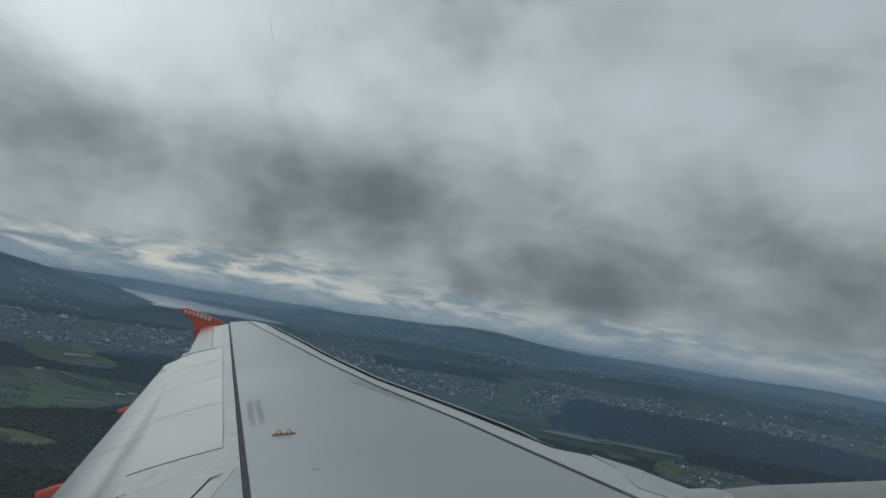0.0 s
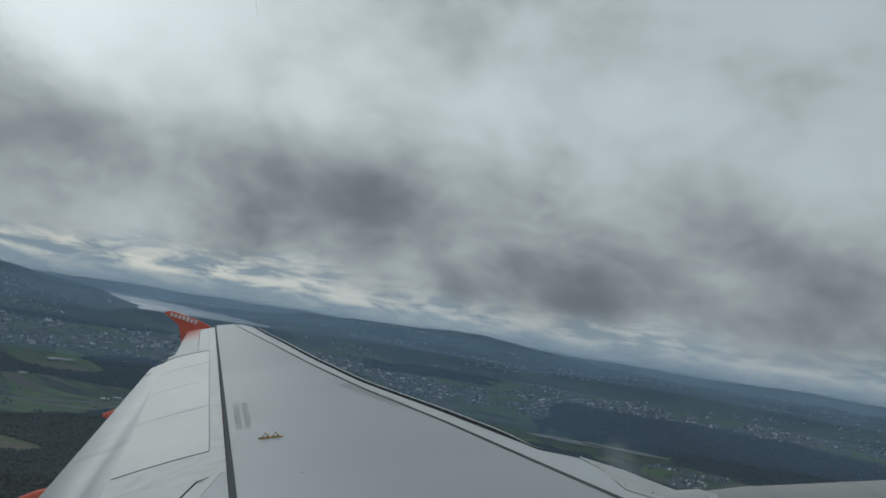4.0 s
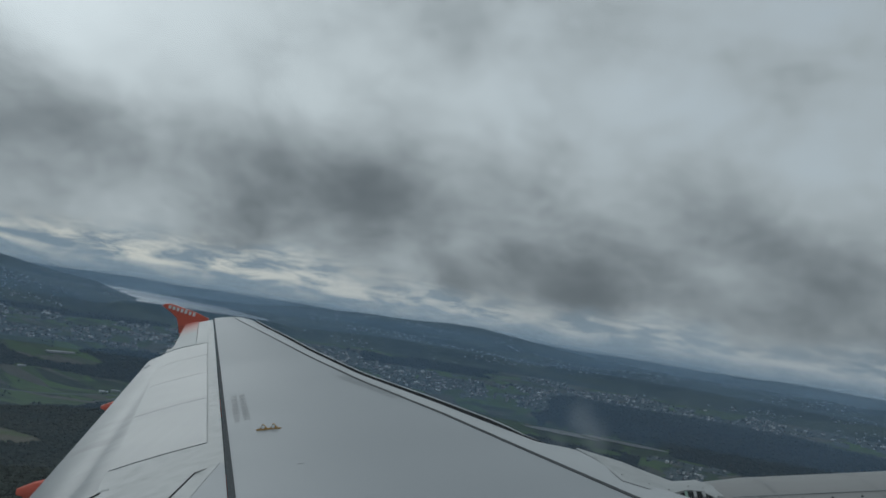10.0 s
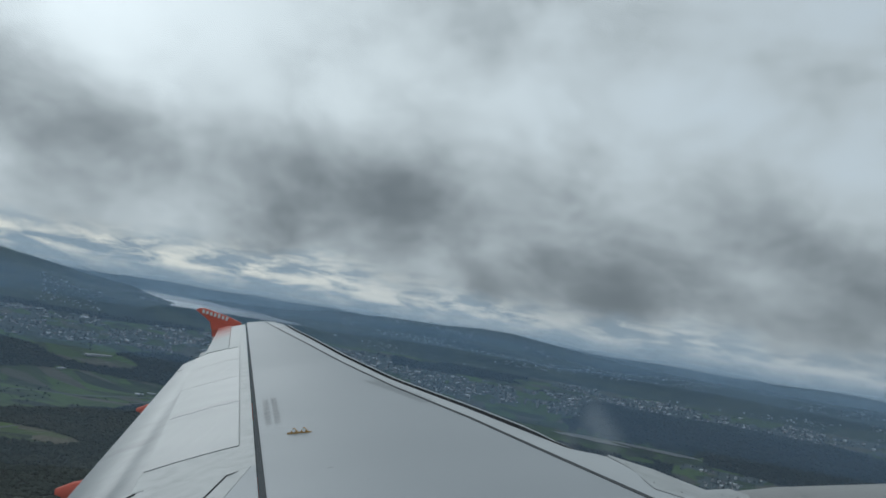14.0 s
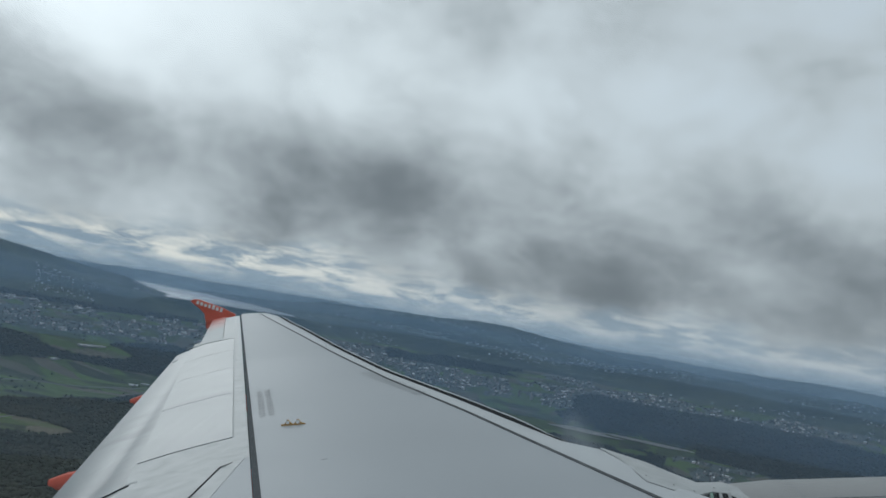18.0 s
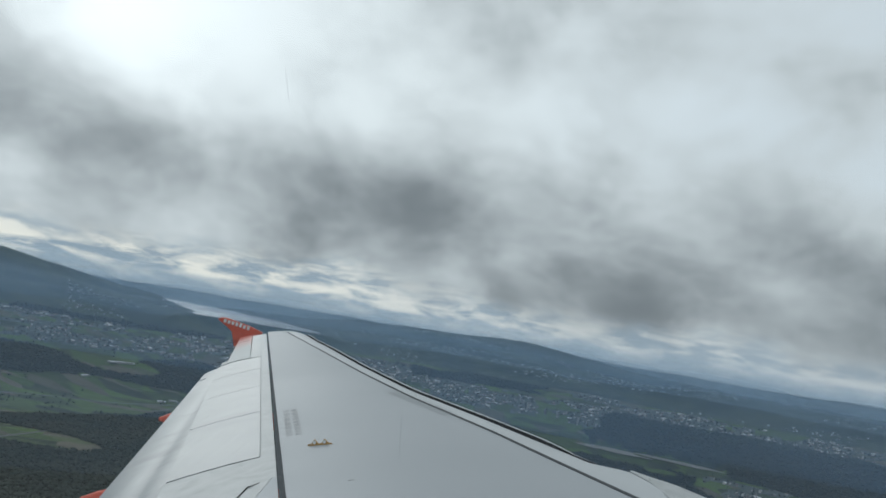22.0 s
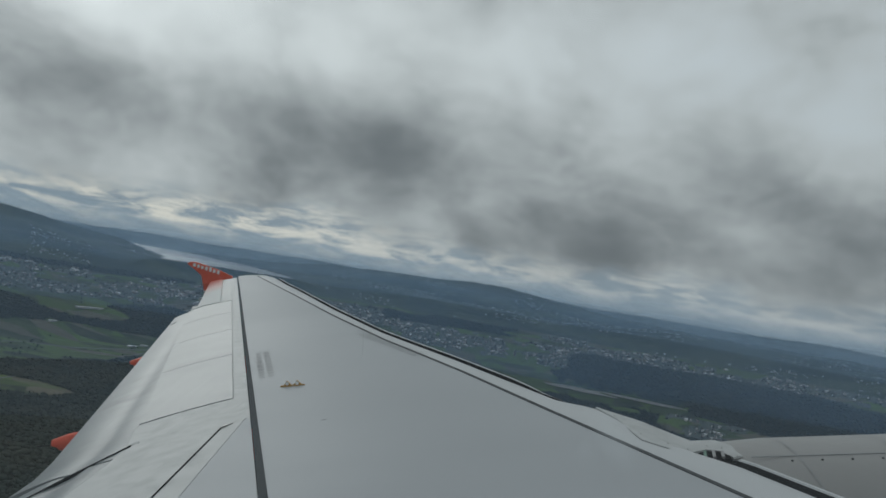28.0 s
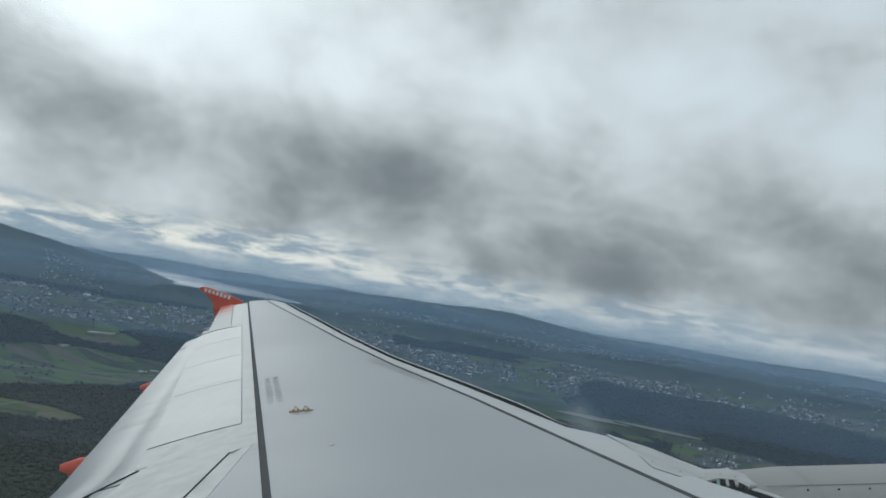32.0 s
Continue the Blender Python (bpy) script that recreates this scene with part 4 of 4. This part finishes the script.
def ground_sheet(name, r_values, a_values, pick, mats, label, sink=0.0):
    a, r = np.meshgrid(np.radians(a_values), reach(r_values))
    x, y = -r * np.sin(a), r * np.cos(a)
    z = terrain(x, y) - sink
    nr, na = r.shape
    verts = np.stack([x, y, z], -1).reshape(-1, 3)
    i, j = np.meshgrid(np.arange(nr - 1), np.arange(na - 1), indexing="ij")
    k = (i * na + j).ravel()
    faces = np.stack([k, k + na, k + na + 1, k + 1], -1)[:, ::-1]
    mid = verts[faces].mean(1)
    return tagged(mesh_object(name, verts, faces.tolist(), mats, smooth=True, index=pick(mid[:, 0], mid[:, 1])), label, "land", kind="structure")


def wood_cover(x, y):
    """How wooded a place is: above 0 stand trees."""
    x, y, _ = on_plan(x, y)
    a, r = polar(x, y)
    base = (fbm(x / 330 + 31, y / 330, 5) - 0.50) * 2.2
    near_wood = 1.2 * step(1360, 1250, r + 55 * np.sin(a / 5.0) + 170 * (fbm(x / 140, y / 140, 3) - 0.5)) * step(0, 8, a)
    fields = -0.9 * step(1250, 1320, r) * step(1650, 1590, r) * step(6, 11, a)
    left_belt = 0.7 * step(1600, 1670, r + 60 * np.sin(a / 3.0)) * step(1890, 1800, r + 60 * np.sin(a / 2.2)) * step(7, 11, a)
    city = -0.75 * step(1860, 1930, r) * step(2270, 2200, r) * step(6, 10, a)
    belt = 0.9 * step(1690, 1760, r + 50 * np.sin(a / 2.7)) * step(2120, 2060, r + 40 * np.sin(a / 3.4)) * step(-6, -11, a)
    meadows = 0.25 * step(-2, -7, a) * step(1700, 1650, r)
    strip = -1.2 * step(2070, 2130, r) * step(-4, -9, a) * (0.5 + 0.9 * fbm(a / 4, r / 200, 3))
    middle_town = -0.8 * step(1840, 1900, r) * step(2160, 2110, r) * step(-10, -7, a) * step(11, 7, a)
    low_town = -1.3 * step(1500, 1540, r) * step(1700, 1660, r) * step(-15, -17, a)
    cover = base + near_wood + fields + left_belt + city + belt + meadows + strip + middle_town + low_town
    # a clearing at the edge of the near wood
    for cx, cy, rx, ry in ((-640, 930, 110, 38), (-70, 1830, 70, 60), (-876, 1540, 90, 60)):
        cover = cover - 2.2 * step(1.25, 0.9, np.hypot((x - cx) / rx, (y - cy) / ry))
    open_shore = pond_shape(a, r + 40) > -0.2      # trees cleared on the near side so each pond shows from the camera
    return np.where((pond_shape(a, r) > -0.15) | open_shore | (lake_shape(a, r) > -0.5), -1, cover)


def town_cover(x, y):
    x, y, _ = on_plan(x, y)
    a, r = polar(x, y)
    city = step(1860, 1950, r) * step(2290, 2230, r) * step(5, 10, a) * step(0.30, 0.50, fbm(a / 2.3 + 8, r / 80 + 3, 3))
    strip = step(2080, 2130, r) * step(2330, 2280, r) * step(-3, -8, a) * step(0.36, 0.52, fbm(a / 2.6 + 4, r / 90, 3))
    low = step(1510, 1545, r) * step(1700, 1665, r) * step(-15, -17, a) * step(0.34, 0.5, fbm(a / 2.1 + 2, r / 60, 3))
    mid = step(1850, 1900, r) * step(2160, 2110, r) * step(-10, -7, a) * step(11, 7, a) * step(0.40, 0.55, fbm(a / 2 + 1, r / 100 + 8, 3))
    hamlet = 1.1 * step(1.15, 0.8, np.hypot((a - 22.0) / 3.0, (r - 1480) / 30))
    mid = np.maximum(mid, hamlet)
    return np.where(lake_shape(a, r) > -1.0, 0.0, np.maximum.reduce([city, strip, low, mid])) * (0.4 + 1.1 * fbm(x / 160 + 3, y / 160 + 8, 4))


def cover_kind(x, y):
    kind = np.zeros(len(x), dtype=int)
    kind[town_cover(x, y) > 0.42] = 2
    kind[wood_cover(x, y) > 0] = 1
    return kind


front = np.arange(-62, 62.01, 0.22)
behind = np.arange(66, 298.1, 4.0)
around = np.concatenate([front, behind])
near_r = np.concatenate([[0.0, 60, 140, 230], np.geomspace(300, 2310, 230)])
ground_sheet("ground", near_r, around, cover_kind, [M_FIELD, M_FLOOR, M_TOWN], "rolling farmland and woodland floor under the aeroplane")


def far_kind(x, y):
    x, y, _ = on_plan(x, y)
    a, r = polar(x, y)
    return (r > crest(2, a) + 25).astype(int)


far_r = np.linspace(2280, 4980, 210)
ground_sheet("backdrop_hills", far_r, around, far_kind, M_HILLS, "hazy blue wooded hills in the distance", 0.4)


def water_sheet(name, z_of, inside, a_range, r_range, step_a, step_r, label, mat):
    """A level sheet of water with a wandering shore."""
    a_values, r_values = np.arange(*a_range, step_a), np.arange(*r_range, step_r)
    verts, faces = [], []
    for i in range(len(r_values) - 1):
        for j in range(len(a_values) - 1):
            am, rm = a_values[j] + step_a / 2, r_values[i] + step_r / 2
            if inside(np.array(am), np.array(rm)) <= 0:
                continue
            k = len(verts)
            for da, dr in ((0, 0), (1, 0), (1, 1), (0, 1)):
                aa, rr = radians(a_values[j + da]), float(reach(r_values[i + dr]))
                verts.append((-rr * math.sin(aa), rr * math.cos(aa), z_of))
            faces.append((k, k + 3, k + 2, k + 1))
    ob = mesh_object(name, verts, faces, mat)
    bm = bmesh.new()
    bm.from_mesh(ob.data)
    bmesh.ops.remove_doubles(bm, verts=bm.verts, dist=0.01)
    bmesh.ops.recalc_face_normals(bm, faces=bm.faces)
    if sum(f.normal.z for f in bm.faces) < 0:
        bmesh.ops.reverse_faces(bm, faces=bm.faces)
    bm.to_mesh(ob.data)
    bm.free()
    return tagged(ob, label, "water", kind="structure")


water_sheet("water_lake", LAKE_Z, lambda a, r: lake_shape(a, r), (10, 38), (2440, 4900), 0.12, 12, "long pale lake between hazy hills", M_WATER)
for i, (pa, pr, da, dr) in enumerate(PONDS):
    water_sheet("water_pond", POND_Z[i], lambda a, r: one_pond(i, a, r) + 0.12, (pa - da - 2, pa + da + 2), (pr - 1.5 * dr, pr + 1.5 * dr), 0.12, 3, "small pale pond among the woods", M_POND)

# ---------------------------------------------------------------- woods
rng = np.random.RandomState(11)


def scatter(r0, r1, a0, a1, gap, keep):
    """Places on a shaken grid, kept where keep(x, y) says so."""
    r0, r1 = float(reach(r0)), float(reach(r1))
    xs = np.arange(-r1 * math.sin(radians(a1)) - 50, r1 * math.sin(radians(-a0)) + 50, gap)
    ys = np.arange(0, r1, gap)
    x, y = np.meshgrid(xs, ys)
    x = (x + rng.uniform(-0.95, 0.95, x.shape) * gap).ravel()
    y = (y + rng.uniform(-0.95, 0.95, y.shape) * gap).ravel()
    a, r = polar(x, y)
    ok = (r > r0) & (r < r1) & (a > a0) & (a < a1)
    x, y = x[ok], y[ok]
    ok = keep(x, y)
    return x[ok], y[ok]


T = (1 + 5 ** 0.5) / 2
ICO = np.array([(-1, T, 0), (1, T, 0), (-1, -T, 0), (1, -T, 0), (0, -1, T), (0, 1, T), (0, -1, -T), (0, 1, -T), (T, 0, -1), (T, 0, 1), (-T, 0, -1), (-T, 0, 1)]) / math.hypot(1, T)
ICO_F = np.array([(0, 11, 5), (0, 5, 1), (0, 1, 7), (0, 7, 10), (0, 10, 11), (1, 5, 9), (5, 11, 4), (11, 10, 2), (10, 7, 6), (7, 1, 8),
                  (3, 9, 4), (3, 4, 2), (3, 2, 6), (3, 6, 8), (3, 8, 9), (4, 9, 5), (2, 4, 11), (6, 2, 10), (8, 6, 7), (9, 8, 1)])


def pond_at(x, y):
    x, y, _ = on_plan(x, y)
    return pond_shape(*polar(x, y))


def lake_at(x, y):
    x, y, _ = on_plan(x, y)
    return lake_shape(*polar(x, y))


def canopy(name, x, y, width, height, clumps, label, mat):
    """Many small tree crowns, each of a few uneven clumps, joined into one mesh."""
    n = len(x)
    z = terrain(x, y)
    all_v, all_f = [], []
    for c in range(clumps):
        w = width * rng.uniform(0.5, 1.45, n) * (1.0 if c == 0 else 0.62)
        h = height * rng.uniform(0.55, 1.45, n) * (1.0 if c == 0 else 0.7)
        ox = 0 if c == 0 else rng.uniform(-0.6, 0.6, n) * width
        oy = 0 if c == 0 else rng.uniform(-0.6, 0.6, n) * width
        shape = ICO[None] * rng.uniform(0.6, 1.3, (n, 12, 1))
        spin = rng.uniform(0, math.tau, n)
        cx, sx = np.cos(spin)[:, None], np.sin(spin)[:, None]
        vx, vy = shape[..., 0] * cx - shape[..., 1] * sx, shape[..., 0] * sx + shape[..., 1] * cx
        v = np.stack([vx * w[:, None] * 0.5 + (x + ox)[:, None], vy * w[:, None] * 0.5 + (y + oy)[:, None], shape[..., 2] * h[:, None] * 0.5 + (z + h * 0.42)[:, None]], -1)
        all_f.append((ICO_F[None] + (np.arange(n) * 12)[:, None, None]).reshape(-1, 3) + sum(len(q) for q in all_v))
        all_v.append(v.reshape(-1, 3))
    v, f = np.concatenate(all_v).astype(np.float32), np.concatenate(all_f).astype(np.int32)
    me = bpy.data.meshes.new(name)
    me.vertices.add(len(v)), me.loops.add(f.size), me.polygons.add(len(f))
    me.vertices.foreach_set("co", v.ravel())
    me.loops.foreach_set("vertex_index", f.ravel())
    me.polygons.foreach_set("loop_start", np.arange(0, f.size, 3, dtype=np.int32))
    me.polygons.foreach_set("use_smooth", np.ones(len(f), dtype=bool))
    me.update(calc_edges=True)
    me.materials.append(mat)
    print(name, len(f))
    return tagged(new(name, me), label, "trees", kind="stuff")


A_MIN, A_MAX = -44.0, 60.0
x, y = scatter(380, 1060, A_MIN, A_MAX, 8.5, lambda x, y: wood_cover(x, y) > 0.0)
canopy("forest", x, y, 11.0, 6.5, 2, "dark bare spring forest with uneven crowns", M_TREE)
x, y = scatter(1060, 1760, A_MIN, A_MAX, 7.5, lambda x, y: wood_cover(x, y) > 0.0)
canopy("forest", x, y, 10.5, 6.0, 1, "dark forest belt between fields and villages", M_TREE)
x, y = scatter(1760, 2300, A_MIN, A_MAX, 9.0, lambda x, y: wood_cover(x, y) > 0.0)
canopy("forest", x, y, 12.0, 6.0, 1, "wooded slopes below the hills, tinted for haze", M_TREE_FAR)
x, y = scatter(450, 2280, A_MIN, A_MAX, 15.0, lambda x, y: (wood_cover(x, y) <= 0.0) & (rng.rand(len(x)) < 0.003 + 0.26 * step(0.56, 0.72, fbm(x / 60, y / 60, 3)) + 0.6 * (town_cover(x, y) > 0.4)) & (pond_at(x, y) < -0.2))
canopy("hedgerow_trees", x, y, 6.0, 5.5, 1, "scattered field trees and garden trees", M_TREE)

# ---------------------------------------------------------------- buildings


def gable(bm, w, d, eave, ridge, over=0.5):
    """A pitched roof with an overhang, as one thick shell."""
    w, d = w / 2 + over, d / 2 + over
    for side in (-1, 1):
        v = [bm.verts.new(p) for p in ((-w, side * d, eave - 0.25), (w, side * d, eave - 0.25), (w, 0, ridge), (-w, 0, ridge))]
        u = [bm.verts.new(p.co - Vector((0, 0, 0.3))) for p in v]
        bm.faces.new(v), bm.faces.new(u[::-1])
        for k in range(4):
            bm.faces.new((v[k], v[(k + 1) % 4], u[(k + 1) % 4], u[k]))


def building(name, label, category, w, d, storeys, roof, wall_mat, roof_mat, bays, storey=2.9):
    """A house or block: wall with gables, roof, and a window for each bay and storey on the long sides."""
    ob = tagged(new(name), label, category)
    h = storeys * storey
    bm = bmesh.new()
    add_box(bm, (-w / 2, -d / 2, -4), (w / 2, d / 2, h))
    if roof == "gable":
        for s in (-1, 1):
            v = [bm.verts.new(p) for p in ((s * w / 2, -d / 2, h), (s * w / 2, d / 2, h), (s * w / 2, 0, h + d * 0.36))]
            bm.faces.new(v)
    part("wall", bm, wall_mat, ob)
    bm = bmesh.new()
    if roof == "gable":
        gable(bm, w, d, h + 0.1, h + d * 0.40 + 0.2)
    else:
        add_box(bm, (-w / 2 - 0.2, -d / 2 - 0.2, h), (w / 2 + 0.2, d / 2 + 0.2, h + 0.6))
        add_box(bm, (-w * 0.12, -d * 0.2, h + 0.6), (w * 0.1, d * 0.2, h + 2.4))
    part("roof", bm, roof_mat, ob)
    for s in (-1, 1):
        bm = bmesh.new()
        for i in range(storeys):
            for k in range(bays):
                x0 = -w / 2 + (k + 0.5) * w / bays
                add_box(bm, (x0 - w / bays * 0.3, s * d / 2 - 0.05, i * storey + 0.9), (x0 + w / bays * 0.3, s * d / 2 + 0.06, i * storey + 2.3))
        tagged(part("window_row", bm, M_GLASS, ob, "row of dark windows"), kind="stuff")
    return ob


protos = [
    building("house", "pale rendered house with a red-brown pitched roof", "house", 13, 10, 2, "gable", M_RENDER, M_TILE, 4),
    building("house", "pale rendered house with a grey-brown pitched roof", "house", 17, 11, 2, "gable", M_RENDER, M_TILE, 5),
    building("apartment_block", "pale apartment block with a flat grey roof", "building", 30, 13, 4, "flat", M_RENDER, M_GREYROOF, 8),
    building("apartment_block", "long concrete apartment block with a flat roof", "building", 44, 14, 5, "flat", M_CONCRETE, M_GREYROOF, 12),
    building("warehouse", "low warehouse with a bright white sheet roof", "building", 55, 24, 2, "flat", M_CONCRETE, M_WHITEROOF, 9, 3.6),
    building("tower_block", "tall pale apartment tower above the trees", "building", 20, 17, 15, "flat", M_RENDER, M_GREYROOF, 5),
    building("market_shed", "very long low shed with a bright white roof in the fields", "building", 190, 60, 2, "flat", M_CONCRETE, M_WHITEROOF, 24, 3.2),
]
GROUPS = ("houses of the town", "houses of the town", "apartment blocks of the town", "apartment blocks of the town", "warehouses of the town", "tower blocks", "")


def settle(x, y, turn, low=True):
    return pose(float(x), float(y), float(terrain(x, y)) - 0.3, 0, 0, math.degrees(turn))


for ob, g in zip(protos, GROUPS):
    if g:
        ob["group"] = g
    ob.scale = (0.44, 0.44, 0.44)

bx, by = scatter(1100, 2305, A_MIN + 2, A_MAX - 4, 12.0, lambda x, y: (town_cover(x, y) > 0.50) & (wood_cover(x, y) < 0.1) & (rng.rand(len(x)) < 0.10 + 0.6 * (town_cover(x, y) - 0.46)))
order = rng.permutation(len(bx))
bx, by = bx[order], by[order]
used = [False] * len(protos)


def place(kind, x, y, turn):
    m = settle(x, y, turn)
    if used[kind]:
        copy_thing(protos[kind], m)
    else:
        protos[kind].matrix_basis = m @ Matrix.Diagonal((*protos[kind].scale, 1))
        used[kind] = True


# White-roofed warehouses are made commoner to stand in for sunlit specks.
pick = rng.choice(5, size=len(bx), p=(0.40, 0.30, 0.14, 0.06, 0.10))
grain = [0.3 + 1.4 * float(fbm(px / 300, py / 300, 2)) + math.pi / 2 * (rng.rand() < 0.3) for px, py in zip(bx, by)]
DETAILED = 420
for i in range(min(DETAILED, len(bx))):
    place(int(pick[i]), bx[i], by[i], grain[i])
for a, r, turn in ((26.0, 1480, 0.3), (25.2, 1495, 0.3), (31.5, 1640, 1.0), (-17.5, 1455, 0.6), (-9.0, 1500, 0.2)):
    r = float(reach(r))
    place(4, -r * math.sin(radians(a)), r * math.cos(radians(a)), turn)
# tower blocks that stand out
for a, r in ((-6.2, 1905), (-3.6, 1925), (-2.2, 1940), (-4.6, 1915), (6.2, 2090), (-15.0, 2200), (33.5, 2130), (25.0, 2150)):
    r = float(reach(r))
    place(5, -r * math.sin(radians(a)), r * math.cos(radians(a)), rng.uniform(0, 1.5))

place(6, -float(reach(1790)) * math.sin(radians(29.3)), float(reach(1790)) * math.cos(radians(29.3)), 0.9)


# transmitter mast on the ridge beyond the wing tip
def transmitter_mast():
    a, tall = 12.6, 40.0
    spots = [float(r) for r in np.arange(3000, 4300, 10)]
    place_of = lambda r: (-float(reach(r)) * math.sin(radians(a)), float(reach(r)) * math.cos(radians(a)))
    r = max(spots, key=lambda r: (float(terrain(*place_of(r))) - EYE_HEIGHT) / float(reach(r)))
    x, y = place_of(r)
    mast = tagged(new("transmitter_mast"), "slender grey transmitter mast on a wooded ridge", "mast")
    mast.matrix_world = pose(x, y, float(terrain(x, y)) - 1)
    for name, w0, w1, z0, z1 in (("shaft", 3.4, 2.2, 0, tall * 0.66), ("platform", 5.5, 5.5, tall * 0.5, tall * 0.56), ("antenna", 1.5, 0.7, tall * 0.66, tall)):
        bm = bmesh.new()
        bmesh.ops.create_cone(bm, cap_ends=True, segments=10, radius1=w0 / 2, radius2=w1 / 2, depth=z1 - z0, matrix=pose(0, 0, (z0 + z1) / 2))
        part(name, bm, M_GREYROOF, mast)


transmitter_mast()

# the rest of the town, too far and too many to count
verts, faces, index = [], [], []
SIZES = ((12, 10, 6, 1), (16, 11, 6.5, 1), (26, 13, 11, 0), (38, 14, 13, 0), (48, 22, 7, 2))
for i in range(DETAILED, len(bx)):
    w, d, h, roof = SIZES[pick[i]]
    w, d, h = 0.44 * w, 0.44 * d, 0.44 * h
    c, s = math.cos(grain[i]), math.sin(grain[i])
    z = float(terrain(bx[i], by[i])) - 3
    k = len(verts)
    pts = [(-w, -d, 0), (w, -d, 0), (w, d, 0), (-w, d, 0), (-w, -d, h + 3), (w, -d, h + 3), (w, d, h + 3), (-w, d, h + 3)]
    if roof == 1:
        pts += [(-w, 0, h + 3 + d * 0.4), (w, 0, h + 3 + d * 0.4)]
    verts += [(bx[i] + px / 2 * c - py / 2 * s, by[i] + px / 2 * s + py / 2 * c, z + pz) for px, py, pz in pts]
    faces += [(k, k + 1, k + 5, k + 4), (k + 1, k + 2, k + 6, k + 5), (k + 2, k + 3, k + 7, k + 6), (k + 3, k, k + 4, k + 7)]
    index += [0] * 4
    if roof == 1:
        faces += [(k + 4, k + 5, k + 9, k + 8), (k + 6, k + 7, k + 8, k + 9), (k + 5, k + 6, k + 9), (k + 7, k + 4, k + 8)]
        index += [1, 1, 0, 0]
    else:
        faces += [(k + 4, k + 5, k + 6, k + 7)]
        index += [2 if roof == 0 else 3]
tagged(mesh_object("distant_houses", verts, faces, [M_RENDER, M_TILE, M_GREYROOF, M_WHITEROOF], index=index), "many small pale houses and blocks of a distant town", "houses", kind="stuff")

# villages at the foot of the far hills
hx, hy = scatter(2330, 3300, -40, 56, 17.0, lambda x, y: (fbm(x / 230 + 5, y / 90 + 2, 4) > 0.595) & (rng.rand(len(x)) < 0.42) & (lake_at(x, y) < -1.2) & (polar(x, y)[0] < 34))
verts, faces, index = [], [], []
for px, py in zip(hx, hy):
    w, d, h = rng.uniform(4, 10), rng.uniform(3.5, 6), rng.uniform(2, 4.5)
    c, s = math.cos(px), math.sin(px)
    z, k = float(terrain(px, py)) - 3, len(verts)
    verts += [(px + ex * w / 2 * c - ey * d / 2 * s, py + ex * w / 2 * s + ey * d / 2 * c, z + ez * (h + 3)) for ez in (0, 1) for ex, ey in ((-1, -1), (1, -1), (1, 1), (-1, 1))]
    faces += [(k, k + 1, k + 5, k + 4), (k + 1, k + 2, k + 6, k + 5), (k + 2, k + 3, k + 7, k + 6), (k + 3, k, k + 4, k + 7), (k + 4, k + 5, k + 6, k + 7)]
    index += [0, 0, 0, 0, 1]
tagged(mesh_object("hill_villages", verts, faces, [M_HILL_HOUSE, M_HILL_HOUSE], index=index), "specks of pale villages at the foot of the hills", "houses", kind="stuff")

# ---------------------------------------------------------------- roads


def road(name, a0, r0, a1, r1, bend, width, label):
    left, right = [], []
    n_ = 60
    pa, pb = [Vector((-reach(r) * math.sin(radians(a)), reach(r) * math.cos(radians(a)))) for a, r in ((a0, r0), (a1, r1))]
    side = (pb - pa).normalized().orthogonal()
    for k in range(n_ + 1):
        f = k / n_
        p = pa.lerp(pb, f) + side * (bend * math.sin(math.pi * f) + bend * 0.3 * math.sin(math.tau * 1.5 * f))
        for out, s in ((left, -1), (right, 1)):
            q = p + side * s * width / 2
            out.append((q.x, q.y, float(terrain(q.x, q.y)) + 0.9))
    verts = left + right
    faces = [(k, k + 1, n_ + 2 + k, n_ + 1 + k) for k in range(n_)]
    return tagged(mesh_object(name, verts, faces, M_ROAD), label, "road", kind="structure")


road("road", 58, 1250, 8, 1480, 60, 9, "pale country road between the fields")
road("road", 40, 1060, 22, 1780, -50, 8, "pale country road towards the town")
road("road", 50, 1560, 9, 1700, -40, 9, "pale road along the edge of the town")
road("road", -4, 1420, -22, 1300, 30, 9, "pale road beside the ponds")
road("road", 36, 620, 25, 900, 25, 5, "pale forest track")


# translucent sheets added for haze, one behind the other, denser and paler with distance
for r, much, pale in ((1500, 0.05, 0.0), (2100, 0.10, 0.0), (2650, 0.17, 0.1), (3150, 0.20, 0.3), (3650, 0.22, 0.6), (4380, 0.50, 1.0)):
    sheet_haze = haze_sheet_material("haze_sheet_film", much, rgb(0.27 + 0.21 * pale, 0.49 + 0.13 * pale, 0.82 - 0.06 * pale))
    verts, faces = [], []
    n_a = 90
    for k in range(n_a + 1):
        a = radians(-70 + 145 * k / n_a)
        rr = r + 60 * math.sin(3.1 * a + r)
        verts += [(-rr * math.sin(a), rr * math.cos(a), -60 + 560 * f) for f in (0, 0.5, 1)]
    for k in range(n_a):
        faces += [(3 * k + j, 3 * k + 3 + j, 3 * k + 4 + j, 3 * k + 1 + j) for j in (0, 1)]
    mist = tagged(mesh_object("backdrop_mist", verts, faces, sheet_haze, smooth=True), "upright translucent sheet added for distance haze", "mist", kind="structure")
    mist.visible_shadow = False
